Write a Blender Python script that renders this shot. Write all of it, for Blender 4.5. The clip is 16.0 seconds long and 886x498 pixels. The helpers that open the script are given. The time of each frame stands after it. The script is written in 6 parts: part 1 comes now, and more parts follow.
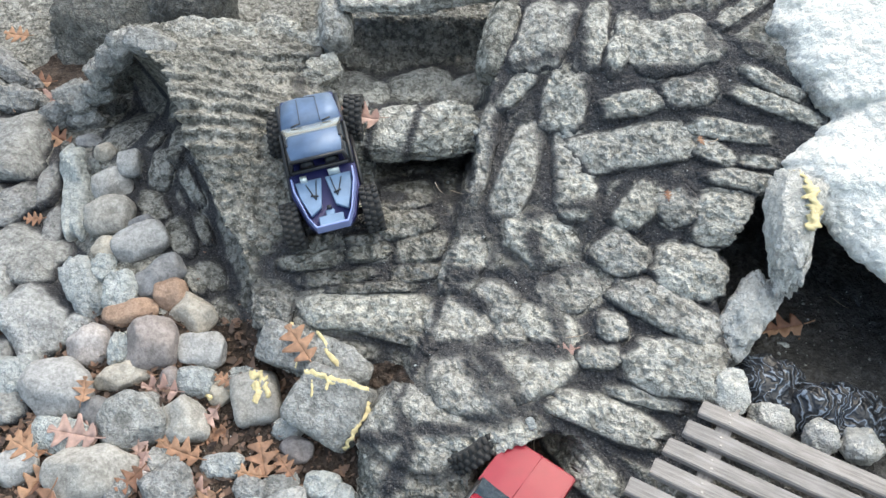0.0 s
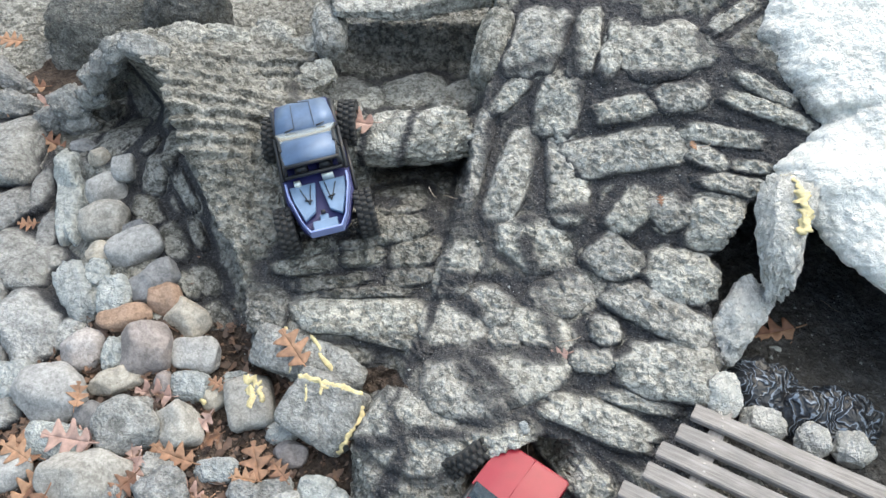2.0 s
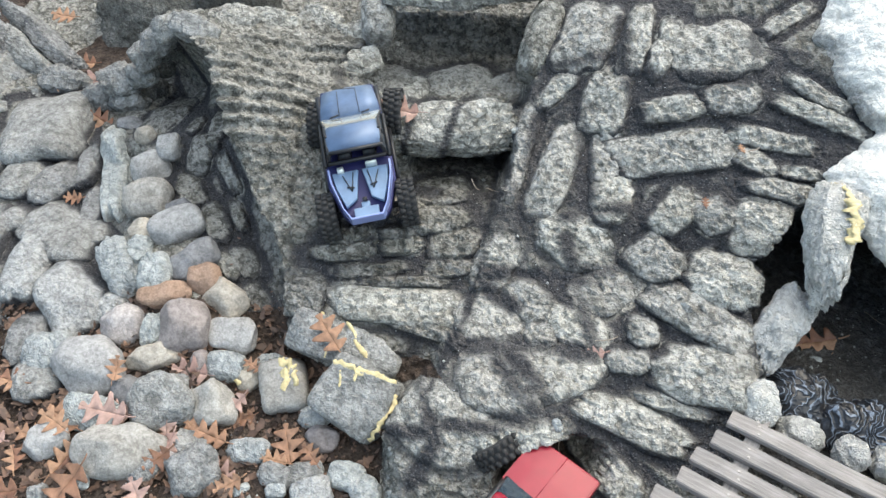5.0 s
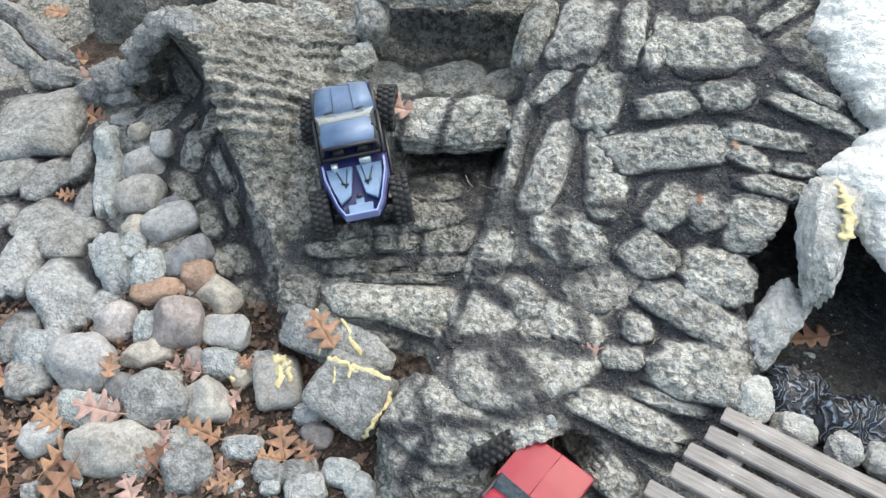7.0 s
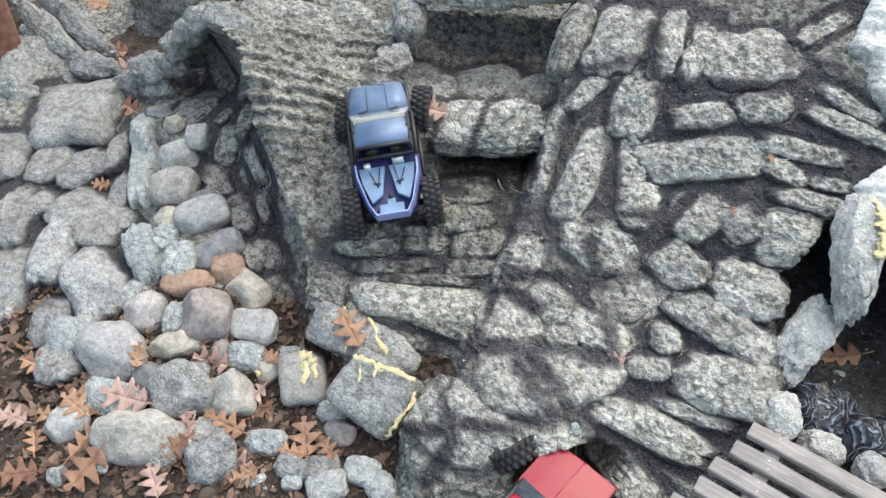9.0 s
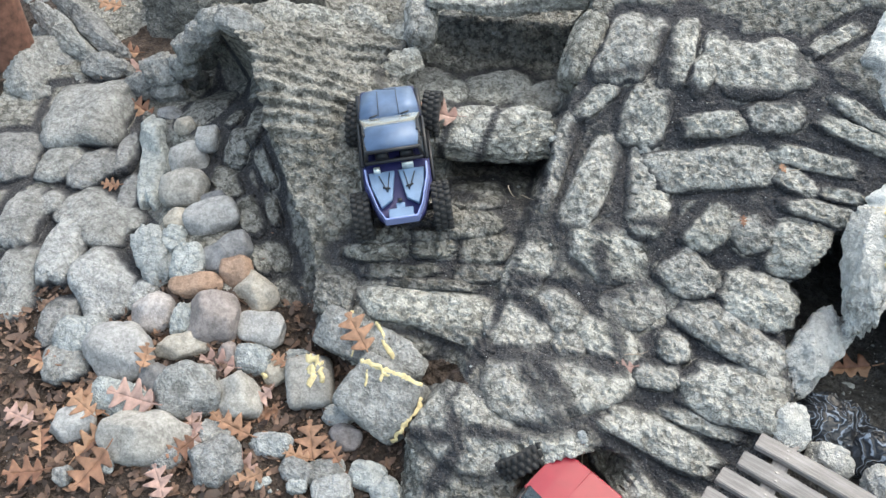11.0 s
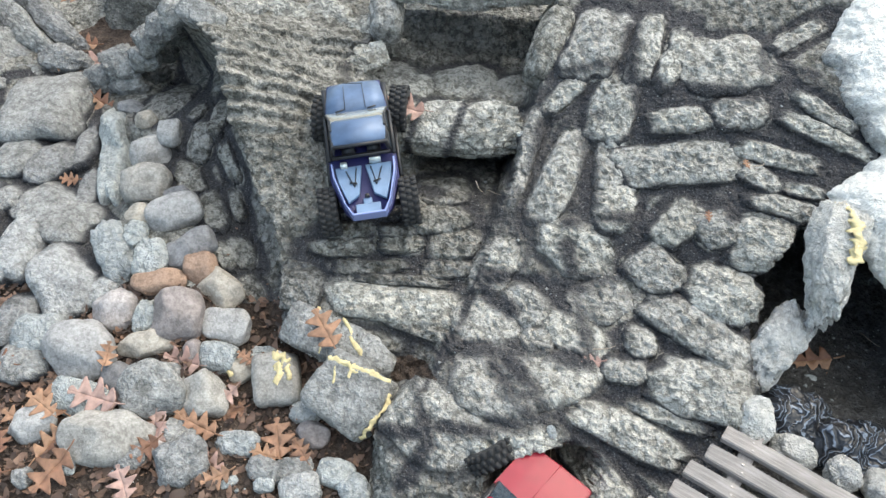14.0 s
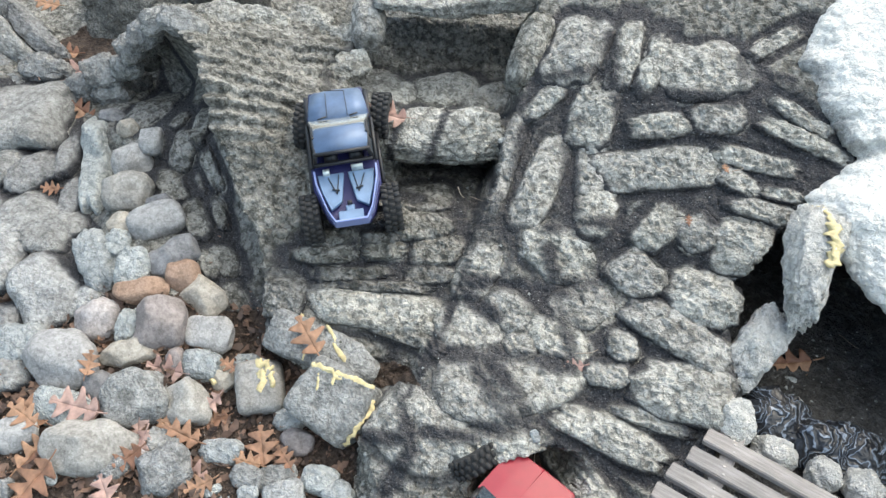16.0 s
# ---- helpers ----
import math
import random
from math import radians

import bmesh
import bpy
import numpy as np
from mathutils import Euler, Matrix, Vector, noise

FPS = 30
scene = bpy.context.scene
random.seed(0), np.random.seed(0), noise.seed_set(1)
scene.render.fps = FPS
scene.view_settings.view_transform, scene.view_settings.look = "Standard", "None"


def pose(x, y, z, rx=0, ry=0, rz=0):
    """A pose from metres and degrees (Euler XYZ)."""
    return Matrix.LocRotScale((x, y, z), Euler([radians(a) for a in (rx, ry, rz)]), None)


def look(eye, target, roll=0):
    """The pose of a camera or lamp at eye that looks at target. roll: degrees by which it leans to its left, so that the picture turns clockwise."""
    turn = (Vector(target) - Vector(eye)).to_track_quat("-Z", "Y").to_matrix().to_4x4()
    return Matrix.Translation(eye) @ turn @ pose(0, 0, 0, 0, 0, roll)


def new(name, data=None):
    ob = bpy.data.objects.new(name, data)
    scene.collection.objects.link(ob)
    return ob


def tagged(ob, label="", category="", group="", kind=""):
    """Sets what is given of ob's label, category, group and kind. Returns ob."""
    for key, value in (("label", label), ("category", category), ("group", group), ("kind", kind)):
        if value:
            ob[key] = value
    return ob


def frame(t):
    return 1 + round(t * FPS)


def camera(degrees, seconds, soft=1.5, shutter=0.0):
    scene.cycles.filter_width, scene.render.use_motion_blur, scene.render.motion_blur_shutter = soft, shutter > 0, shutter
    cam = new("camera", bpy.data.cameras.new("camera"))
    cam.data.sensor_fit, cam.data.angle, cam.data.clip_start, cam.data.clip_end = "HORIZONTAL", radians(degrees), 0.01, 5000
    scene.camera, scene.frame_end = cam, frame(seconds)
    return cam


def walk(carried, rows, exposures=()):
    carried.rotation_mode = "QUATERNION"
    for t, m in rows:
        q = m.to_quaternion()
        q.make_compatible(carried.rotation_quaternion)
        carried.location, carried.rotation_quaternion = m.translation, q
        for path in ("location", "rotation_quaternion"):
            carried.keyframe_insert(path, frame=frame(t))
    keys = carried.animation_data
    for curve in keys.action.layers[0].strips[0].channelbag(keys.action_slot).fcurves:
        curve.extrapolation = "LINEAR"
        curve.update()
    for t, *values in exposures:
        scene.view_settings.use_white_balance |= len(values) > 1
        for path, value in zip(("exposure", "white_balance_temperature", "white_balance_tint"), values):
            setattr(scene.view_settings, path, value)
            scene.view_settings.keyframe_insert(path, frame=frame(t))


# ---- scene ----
import functools

cam = camera(54.5, 16.0)
SKY_STRENGTH, SUN_STRENGTH = 0.15, 0.9
EXPOSURE = [(0.0, 1.48, 7150, 3), (16.0, 1.48, 7150, 3)]
walk(cam, [
    (0, pose(0.0000, 0.0000, 2.0600, 43.000, -0.000, -0.000)),
    (0.5, pose(0.0019, 0.0007, 2.0596, 43.038, 0.381, 0.389)),
    (1, pose(-0.0050, -0.0035, 2.0665, 43.373, 0.609, 0.800)),
    (1.5, pose(-0.0006, -0.0058, 2.0630, 43.431, 0.006, 0.039)),
    (2, pose(0.0023, -0.0068, 2.0641, 43.355, -0.242, -0.264)),
    (2.5, pose(-0.0026, -0.0052, 2.0626, 43.314, -0.402, 0.059)),
    (3, pose(-0.0091, -0.0030, 2.0616, 43.195, -0.453, 1.003)),
    (3.5, pose(-0.0176, -0.0028, 2.0624, 43.179, -0.495, 2.133)),
    (4, pose(-0.0169, -0.0041, 2.0634, 43.165, -0.550, 2.604)),
    (4.5, pose(-0.0204, -0.0024, 2.0617, 42.933, -0.543, 3.143)),
    (7, pose(-0.0206, -0.0021, 2.0591, 42.564, -0.792, 2.831)),
    (7.5, pose(-0.0212, 0.0016, 2.0554, 42.514, -0.906, 2.780)),
    (8, pose(-0.0269, 0.0040, 2.0565, 42.433, -0.940, 3.520)),
    (8.5, pose(-0.0333, 0.0010, 2.0571, 42.508, -0.971, 4.582)),
    (9, pose(-0.0367, -0.0041, 2.0598, 42.677, -1.097, 5.489)),
    (11.5, pose(-0.0442, 0.0023, 2.0571, 43.201, -1.354, 6.418)),
    (12, pose(-0.0479, 0.0111, 2.0562, 43.430, -1.487, 6.308)),
    (12.5, pose(-0.0562, 0.0092, 2.0525, 43.166, -2.077, 5.889)),
    (13, pose(-0.0627, 0.0016, 2.0570, 43.068, -2.720, 5.152)),
    (13.5, pose(-0.0622, 0.0024, 2.0537, 42.901, -2.938, 4.768)),
    (14, pose(-0.0604, 0.0070, 2.0513, 42.670, -3.103, 4.562)),
    (14.5, pose(-0.0577, 0.0077, 2.0501, 42.618, -3.257, 4.492)),
    (15, pose(-0.0586, 0.0012, 2.0560, 42.933, -3.345, 4.545)),
    (15.5, pose(-0.0552, -0.0012, 2.0587, 43.217, -3.398, 4.024)),
    (16, pose(-0.0527, -0.0016, 2.0555, 43.227, -3.514, 3.565)),
], EXPOSURE)

# world and sun: an overcast day
world = bpy.data.worlds.new("overcast")
scene.world = world
world.use_nodes = True
wn = world.node_tree.nodes
sky = wn.new("ShaderNodeTexSky")
sky.sky_type, sky.sun_disc, sky.sun_elevation, sky.sun_rotation = "NISHITA", False, radians(55), radians(30)
sky.air_density, sky.dust_density, sky.ozone_density = 1.0, 2.5, 1.0
world.node_tree.links.new(sky.outputs[0], wn["Background"].inputs[0])
wn["Background"].inputs[1].default_value = SKY_STRENGTH
sun = new("sun", bpy.data.lights.new("sun", "SUN"))
sun.data.energy, sun.data.angle, sun.data.color = SUN_STRENGTH, radians(80), (1.0, 0.99, 0.97)
sun.matrix_world = look((0, 0, 0), (-0.35, 0.15, -1.0))
tagged(sun, kind="structure")


# ---- materials ----
def nodes_of(name):
    m = bpy.data.materials.new(name)
    m.use_nodes = True
    return m, m.node_tree.nodes, m.node_tree.links, m.node_tree.nodes["Principled BSDF"]


def ramp(n, stops):
    r = n.new("ShaderNodeValToRGB")
    e = r.color_ramp.elements
    for i, (at, c) in enumerate(stops):
        el = e[i] if i < 2 else e.new(at)
        el.position, el.color = at, (*c, 1)
    return r


def tex(n, l, kind, scale, where, detail=4.0, rough=0.6):
    t = n.new(kind)
    t.inputs["Scale"].default_value = scale
    if kind == "ShaderNodeTexNoise":
        t.inputs["Detail"].default_value, t.inputs["Roughness"].default_value = detail, rough
    l.new(where, t.inputs["Vector"])
    return t


def mixer(n, l, fac, a, b, mode="MIX"):
    m = n.new("ShaderNodeMix")
    m.data_type, m.blend_type = "RGBA", mode
    for sock, v in ((m.inputs["Factor"], fac), (m.inputs["A"], a), (m.inputs["B"], b)):
        if isinstance(v, (int, float)):
            sock.default_value = v
        elif isinstance(v, tuple):
            sock.default_value = (*v, 1)
        else:
            l.new(v, sock)
    return m.outputs["Result"]


def maths(n, l, op, a, b=0.0, clamp=False):
    m = n.new("ShaderNodeMath")
    m.operation, m.use_clamp = op, clamp
    for sock, v in zip(m.inputs, (a, b)):
        if isinstance(v, (int, float)):
            sock.default_value = v
        else:
            l.new(v, sock)
    return m.outputs[0]


def rock(name, dark, mid, pale, coarse=6.0, fine=70.0, bump=0.6, depth=0.006, painted=False, tint=0.15, rough=0.9, moss=0.0, fleck=0.5):
    """Weathered stone: stains, mottling, knobbly crust with shade painted into its pits, random tint a stone, and,
    where painted, black spray.
    """
    m, n, l, b = nodes_of(name)
    where = n.new("ShaderNodeNewGeometry").outputs["Position"]
    big = tex(n, l, "ShaderNodeTexNoise", coarse, where, 5.0)
    medium = tex(n, l, "ShaderNodeTexNoise", fine * 0.36, where, 6.0, 0.62)
    small = tex(n, l, "ShaderNodeTexNoise", fine * 1.5, where, 3.0, 0.65)
    base = ramp(n, ((0.30, dark), (0.47, mid), (0.67, pale)))
    blend = maths(n, l, "ADD", maths(n, l, "MULTIPLY", big.outputs["Fac"], 0.36), maths(n, l, "ADD", maths(n, l, "MULTIPLY", medium.outputs["Fac"], 0.22), maths(n, l, "MULTIPLY", small.outputs["Fac"], 0.42)))
    l.new(blend, base.inputs[0])
    # knobs of two sizes, the pits between them shaded in the base colour
    bend = mixer(n, l, 0.030, where, tex(n, l, "ShaderNodeTexNoise", fine * 0.6, where, 3.0, 0.6).outputs["Color"], "ADD")
    knob = tex(n, l, "ShaderNodeTexVoronoi", fine * 0.62, bend)
    cell = tex(n, l, "ShaderNodeTexVoronoi", fine * 1.9, bend)
    pit = maths(n, l, "MULTIPLY", knob.outputs["Distance"], 0.62)
    pit = maths(n, l, "ADD", pit, maths(n, l, "MULTIPLY", cell.outputs["Distance"], 0.38))
    pit = maths(n, l, "ADD", pit, maths(n, l, "MULTIPLY", maths(n, l, "SUBTRACT", medium.outputs["Fac"], 0.5), -0.25))
    pit_shade = ramp(n, ((0.28, (1.10, 1.10, 1.10)), (0.50, (0.88, 0.88, 0.87)), (0.66, (0.34, 0.34, 0.33))))
    l.new(pit, pit_shade.inputs[0])
    col = mixer(n, l, fleck, base.outputs[0], pit_shade.outputs[0], "MULTIPLY")
    info = n.new("ShaderNodeObjectInfo")
    vary = ramp(n, ((0.0, (1 - tint, 1 - tint, 1 - tint * 0.9)), (1.0, (1 + tint, 1 + tint, 1 + tint * 0.85))))
    l.new(info.outputs["Random"], vary.inputs[0])
    col = mixer(n, l, 1.0, col, vary.outputs[0], "MULTIPLY")
    if moss:
        patch = ramp(n, ((0.50, (0, 0, 0)), (0.66, (1, 1, 1))))
        l.new(tex(n, l, "ShaderNodeTexNoise", 5.0, where, 8.0, 0.75).outputs["Fac"], patch.inputs[0])
        col = mixer(n, l, maths(n, l, "MULTIPLY", patch.outputs[0], moss), col, (0.055, 0.054, 0.042))
    if painted:
        at = n.new("ShaderNodeAttribute")
        at.attribute_name = "paint"
        ragged = maths(n, l, "ADD", at.outputs["Fac"], maths(n, l, "MULTIPLY", maths(n, l, "SUBTRACT", small.outputs["Fac"], 0.5), 0.5))
        ragged = maths(n, l, "ADD", ragged, maths(n, l, "MULTIPLY", maths(n, l, "SUBTRACT", medium.outputs["Fac"], 0.5), 0.5))
        cover = ramp(n, ((0.12, (0, 0, 0)), (0.46, (0.66, 0.66, 0.66)), (0.74, (0.95, 0.95, 0.95))))
        l.new(ragged, cover.inputs[0])
        speck = tex(n, l, "ShaderNodeTexNoise", 190.0, where, 2.0)
        black = ramp(n, ((0.32, (0.026, 0.026, 0.030)), (0.60, (0.056, 0.056, 0.062)), (0.76, (0.22, 0.22, 0.215))))
        l.new(speck.outputs["Fac"], black.inputs[0])
        col = mixer(n, l, cover.outputs[0], col, black.outputs[0])
    l.new(col, b.inputs["Base Color"])
    b.inputs["Roughness"].default_value = rough
    b.inputs["Specular IOR Level"].default_value = 0.25
    height = maths(n, l, "SUBTRACT", maths(n, l, "MULTIPLY", small.outputs["Fac"], 0.8), maths(n, l, "MULTIPLY", pit, 1.5))
    bm = n.new("ShaderNodeBump")
    bm.inputs["Strength"].default_value, bm.inputs["Distance"].default_value = bump, depth
    l.new(height, bm.inputs["Height"])
    l.new(bm.outputs[0], b.inputs["Normal"])
    return m


def plain(name, colour, rough=0.5, metal=0.0, coat=0.0, vary=0.0, scale=40.0, bump=0.0):
    m, n, l, b = nodes_of(name)
    b.inputs["Roughness"].default_value, b.inputs["Metallic"].default_value, b.inputs["Coat Weight"].default_value = rough, metal, coat
    b.inputs["Coat Roughness"].default_value = 0.06
    b.inputs["Base Color"].default_value = (*colour, 1)
    where = n.new("ShaderNodeTexCoord").outputs["Object"]
    if vary:
        t = tex(n, l, "ShaderNodeTexNoise", scale, where, 5.0)
        r = ramp(n, ((0.3, tuple(c * (1 - vary) for c in colour)), (0.7, tuple(min(1, c * (1 + vary)) for c in colour))))
        l.new(t.outputs["Fac"], r.inputs[0])
        l.new(r.outputs[0], b.inputs["Base Color"])
        if bump:
            bm = n.new("ShaderNodeBump")
            bm.inputs["Strength"].default_value, bm.inputs["Distance"].default_value = bump, 0.003
            l.new(t.outputs["Fac"], bm.inputs["Height"])
            l.new(bm.outputs[0], b.inputs["Normal"])
    return m


def leaf_skin(name, a, b2):
    m, n, l, b = nodes_of(name)
    info = n.new("ShaderNodeObjectInfo")
    geo = n.new("ShaderNodeNewGeometry")
    mixr = maths(n, l, "FRACT", maths(n, l, "ADD", info.outputs["Random"], geo.outputs["Random Per Island"]))
    r = ramp(n, ((0.0, a), (1.0, b2)))
    l.new(mixr, r.inputs[0])
    t = tex(n, l, "ShaderNodeTexNoise", 45.0, geo.outputs["Position"], 4.0)
    v = ramp(n, ((0.3, (0.6, 0.6, 0.6)), (0.7, (1.15, 1.15, 1.15))))
    l.new(t.outputs["Fac"], v.inputs[0])
    l.new(mixer(n, l, 1.0, r.outputs[0], v.outputs[0], "MULTIPLY"), b.inputs["Base Color"])
    b.inputs["Roughness"].default_value = 0.6
    return m


def wood_grey(name):
    m, n, l, b = nodes_of(name)
    co = n.new("ShaderNodeTexCoord").outputs["Object"]
    mp = n.new("ShaderNodeMapping")
    mp.inputs["Scale"].default_value = (1.0, 14.0, 14.0)
    l.new(co, mp.inputs["Vector"])
    t = tex(n, l, "ShaderNodeTexNoise", 9.0, mp.outputs[0], 8.0, 0.7)
    u = tex(n, l, "ShaderNodeTexNoise", 6.0, co, 4.0)
    r = ramp(n, ((0.32, (0.10, 0.094, 0.088)), (0.52, (0.25, 0.234, 0.224)), (0.70, (0.37, 0.352, 0.342))))
    l.new(maths(n, l, "ADD", maths(n, l, "MULTIPLY", t.outputs["Fac"], 0.65), maths(n, l, "MULTIPLY", u.outputs["Fac"], 0.35)), r.inputs[0])
    info = n.new("ShaderNodeObjectInfo")
    v = ramp(n, ((0.0, (0.85, 0.85, 0.85)), (1.0, (1.1, 1.08, 1.06))))
    l.new(info.outputs["Random"], v.inputs[0])
    l.new(mixer(n, l, 1.0, r.outputs[0], v.outputs[0], "MULTIPLY"), b.inputs["Base Color"])
    b.inputs["Roughness"].default_value = 0.85
    bm = n.new("ShaderNodeBump")
    bm.inputs["Strength"].default_value, bm.inputs["Distance"].default_value = 0.6, 0.003
    l.new(t.outputs["Fac"], bm.inputs["Height"])
    l.new(bm.outputs[0], b.inputs["Normal"])
    return m


SOIL = rock("soil", (0.018, 0.013, 0.010), (0.055, 0.040, 0.032), (0.13, 0.10, 0.085), 9, 60, 1.0, 0.012, fleck=0.6)
LAND = rock("moulded_rock", (0.075, 0.073, 0.065), (0.25, 0.244, 0.223), (0.53, 0.519, 0.485), 8, 62, 1.0, 0.014, painted=True, moss=0.4, fleck=0.9)
STONE = rock("moulded_stone", (0.185, 0.18, 0.164), (0.42, 0.411, 0.377), (0.73, 0.717, 0.668), 9, 66, 1.0, 0.014, painted=True, tint=0.12, moss=0.12, fleck=0.75)
ROUGH_STONE = rock("field_stone", (0.10, 0.10, 0.097), (0.245, 0.246, 0.24), (0.46, 0.463, 0.454), 10, 70, 0.9, 0.009, painted=True, tint=0.12)
PALE = rock("pale_foam_rock", (0.68, 0.685, 0.65), (0.82, 0.82, 0.78), (0.89, 0.885, 0.85), 12, 95, 0.9, 0.008, painted=True, tint=0.02, fleck=0.30)
# greyer copy of the pale rock: the overhang's shade is in its colour
PALE_GREY = rock("shaded_foam_rock", (0.50, 0.495, 0.475), (0.68, 0.672, 0.64), (0.82, 0.812, 0.78), 12, 95, 1.0, 0.014, tint=0.05, fleck=0.35)
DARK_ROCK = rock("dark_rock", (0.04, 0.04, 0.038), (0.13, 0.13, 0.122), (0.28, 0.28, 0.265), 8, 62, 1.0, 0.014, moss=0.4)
PALE_STONE = rock("pale_field_stone", (0.17, 0.172, 0.17), (0.36, 0.365, 0.36), (0.60, 0.61, 0.60), 10, 70, 0.9, 0.010, painted=True, tint=0.10)
PEBBLE_GREY = rock("pebble_grey", (0.159, 0.155, 0.151), (0.335, 0.330, 0.320), (0.511, 0.500, 0.488), 14, 90, 0.45, 0.003, tint=0.10, rough=0.7, fleck=0.35)
PEBBLE_TAN = rock("pebble_tan", (0.165, 0.146, 0.122), (0.341, 0.310, 0.265), (0.521, 0.478, 0.415), 14, 80, 0.45, 0.003, tint=0.10, rough=0.7, fleck=0.35)
PEBBLE_RUST = rock("pebble_rust", (0.138, 0.089, 0.063), (0.29, 0.194, 0.141), (0.429, 0.301, 0.229), 14, 80, 0.45, 0.003, tint=0.08, rough=0.7, fleck=0.35)
PEBBLE_DARK = rock("pebble_dark", (0.084, 0.084, 0.086), (0.184, 0.184, 0.189), (0.299, 0.299, 0.301), 14, 80, 0.45, 0.003, tint=0.10, rough=0.65, fleck=0.35)
PEBBLE_PLUM = rock("pebble_plum", (0.110, 0.096, 0.091), (0.228, 0.199, 0.190), (0.342, 0.303, 0.293), 14, 80, 0.45, 0.003, tint=0.08, rough=0.65, fleck=0.35)
PEBBLE_CREAM = rock("pebble_cream", (0.140, 0.132, 0.119), (0.305, 0.292, 0.268), (0.49, 0.473, 0.443), 14, 90, 0.4, 0.004, tint=0.10, rough=0.75, fleck=0.35)
PEBBLE_MAUVE = rock("pebble_mauve", (0.154, 0.140, 0.137), (0.331, 0.304, 0.297), (0.506, 0.471, 0.460), 14, 90, 0.45, 0.003, tint=0.08, rough=0.7, fleck=0.35)
PEBBLE_ICE = rock("pebble_pale", (0.191, 0.210, 0.213), (0.383, 0.405, 0.401), (0.574, 0.589, 0.581), 14, 70, 1.0, 0.010, tint=0.10, fleck=0.4)
FOAM = plain("yellow_foam", (0.60, 0.50, 0.27), 0.6, vary=0.25, scale=60, bump=0.5)
OAK = leaf_skin("oak_leaf", (0.20, 0.092, 0.054), (0.39, 0.225, 0.135))
OAK_PINK = leaf_skin("oak_leaf_faded", (0.34, 0.21, 0.175), (0.46, 0.31, 0.26))
LITTER = leaf_skin("litter", (0.035, 0.022, 0.017), (0.24, 0.145, 0.10))
TIMBER = wood_grey("weathered_timber")
BARK = plain("red_brown_bark", (0.16, 0.075, 0.05), 0.85, vary=0.5, scale=25, bump=0.8)
# bonnet and roof paint, the sky's blue-grey reflection mixed into the base colour
VIOLET = plain("sky_tinted_violet_paint", (0.095, 0.145, 0.235), 0.42, 0.35, 0.12, 0.3, 14)
VIOLET_DEEP = plain("deep_violet_paint", (0.011, 0.013, 0.085), 0.55)
PANEL = plain("pale_blue_panel", (0.15, 0.235, 0.36), 0.4, 0.2, 0.2, 0.15, 30)
SCREEN = plain("bright_reflective_windscreen", (0.62, 0.64, 0.60), 0.12, 0.8, 0.0)
LILAC = plain("lilac_trim", (0.25, 0.31, 0.58), 0.35, 0.2, 0.3)
RED = plain("red_paint", (0.27, 0.010, 0.026), 0.4, 0.0, 0.25, 0.08, 30)
BLACK = plain("black_plastic", (0.015, 0.015, 0.017), 0.45)
RUBBER = plain("rubber", (0.028, 0.028, 0.028), 0.85, vary=0.3, scale=80, bump=0.3)
GLASS = plain("tinted_window", (0.03, 0.045, 0.06), 0.06, 0.0, 1.0)
SILVER = plain("silver_rim", (0.62, 0.68, 0.66), 0.35, 0.6)


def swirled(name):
    """Glossy black with thin blue-grey marbled swirls."""
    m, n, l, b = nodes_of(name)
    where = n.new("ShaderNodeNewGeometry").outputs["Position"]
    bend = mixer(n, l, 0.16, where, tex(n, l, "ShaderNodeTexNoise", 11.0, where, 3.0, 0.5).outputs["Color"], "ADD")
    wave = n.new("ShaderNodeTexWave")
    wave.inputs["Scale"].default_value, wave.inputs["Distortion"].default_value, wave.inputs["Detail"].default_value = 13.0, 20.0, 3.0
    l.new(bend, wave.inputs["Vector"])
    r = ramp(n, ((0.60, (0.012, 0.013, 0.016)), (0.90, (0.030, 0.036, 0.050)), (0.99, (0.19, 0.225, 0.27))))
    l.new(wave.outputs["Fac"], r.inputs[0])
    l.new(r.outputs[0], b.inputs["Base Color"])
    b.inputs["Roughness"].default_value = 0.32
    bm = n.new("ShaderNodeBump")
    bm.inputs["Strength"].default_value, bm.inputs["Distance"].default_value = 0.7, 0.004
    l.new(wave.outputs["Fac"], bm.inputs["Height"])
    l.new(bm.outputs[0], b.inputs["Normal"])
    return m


SWIRLED_BLACK = swirled("marbled_black")
STEEL = plain("nail_steel", (0.35, 0.34, 0.33), 0.5, 0.8)


# ---- the lie of the land: a sheet of rock over a gently rising plane, raised along a leaning direction ----
SLOPE, LEAN = radians(8), radians(47)
RISE = np.array([0, math.cos(SLOPE), math.sin(SLOPE)])
LIFT = np.array([0, -math.cos(LEAN), math.sin(LEAN)])
ORIGIN = np.array([0, 1.75, 0.30])


def step(a, b, x):
    k = np.clip((x - a) / (b - a), 0, 1)
    return k * k * (3 - 2 * k)


def hash3(i, j, k):
    n = (i * 374761393 + j * 668265263 + k * 1274126177) & 0x7FFFFFFF
    n = ((n ^ (n >> 13)) * 1274126177) & 0x7FFFFFFF
    return ((n ^ (n >> 16)) & 0xFFFF) / 32768.0 - 1.0


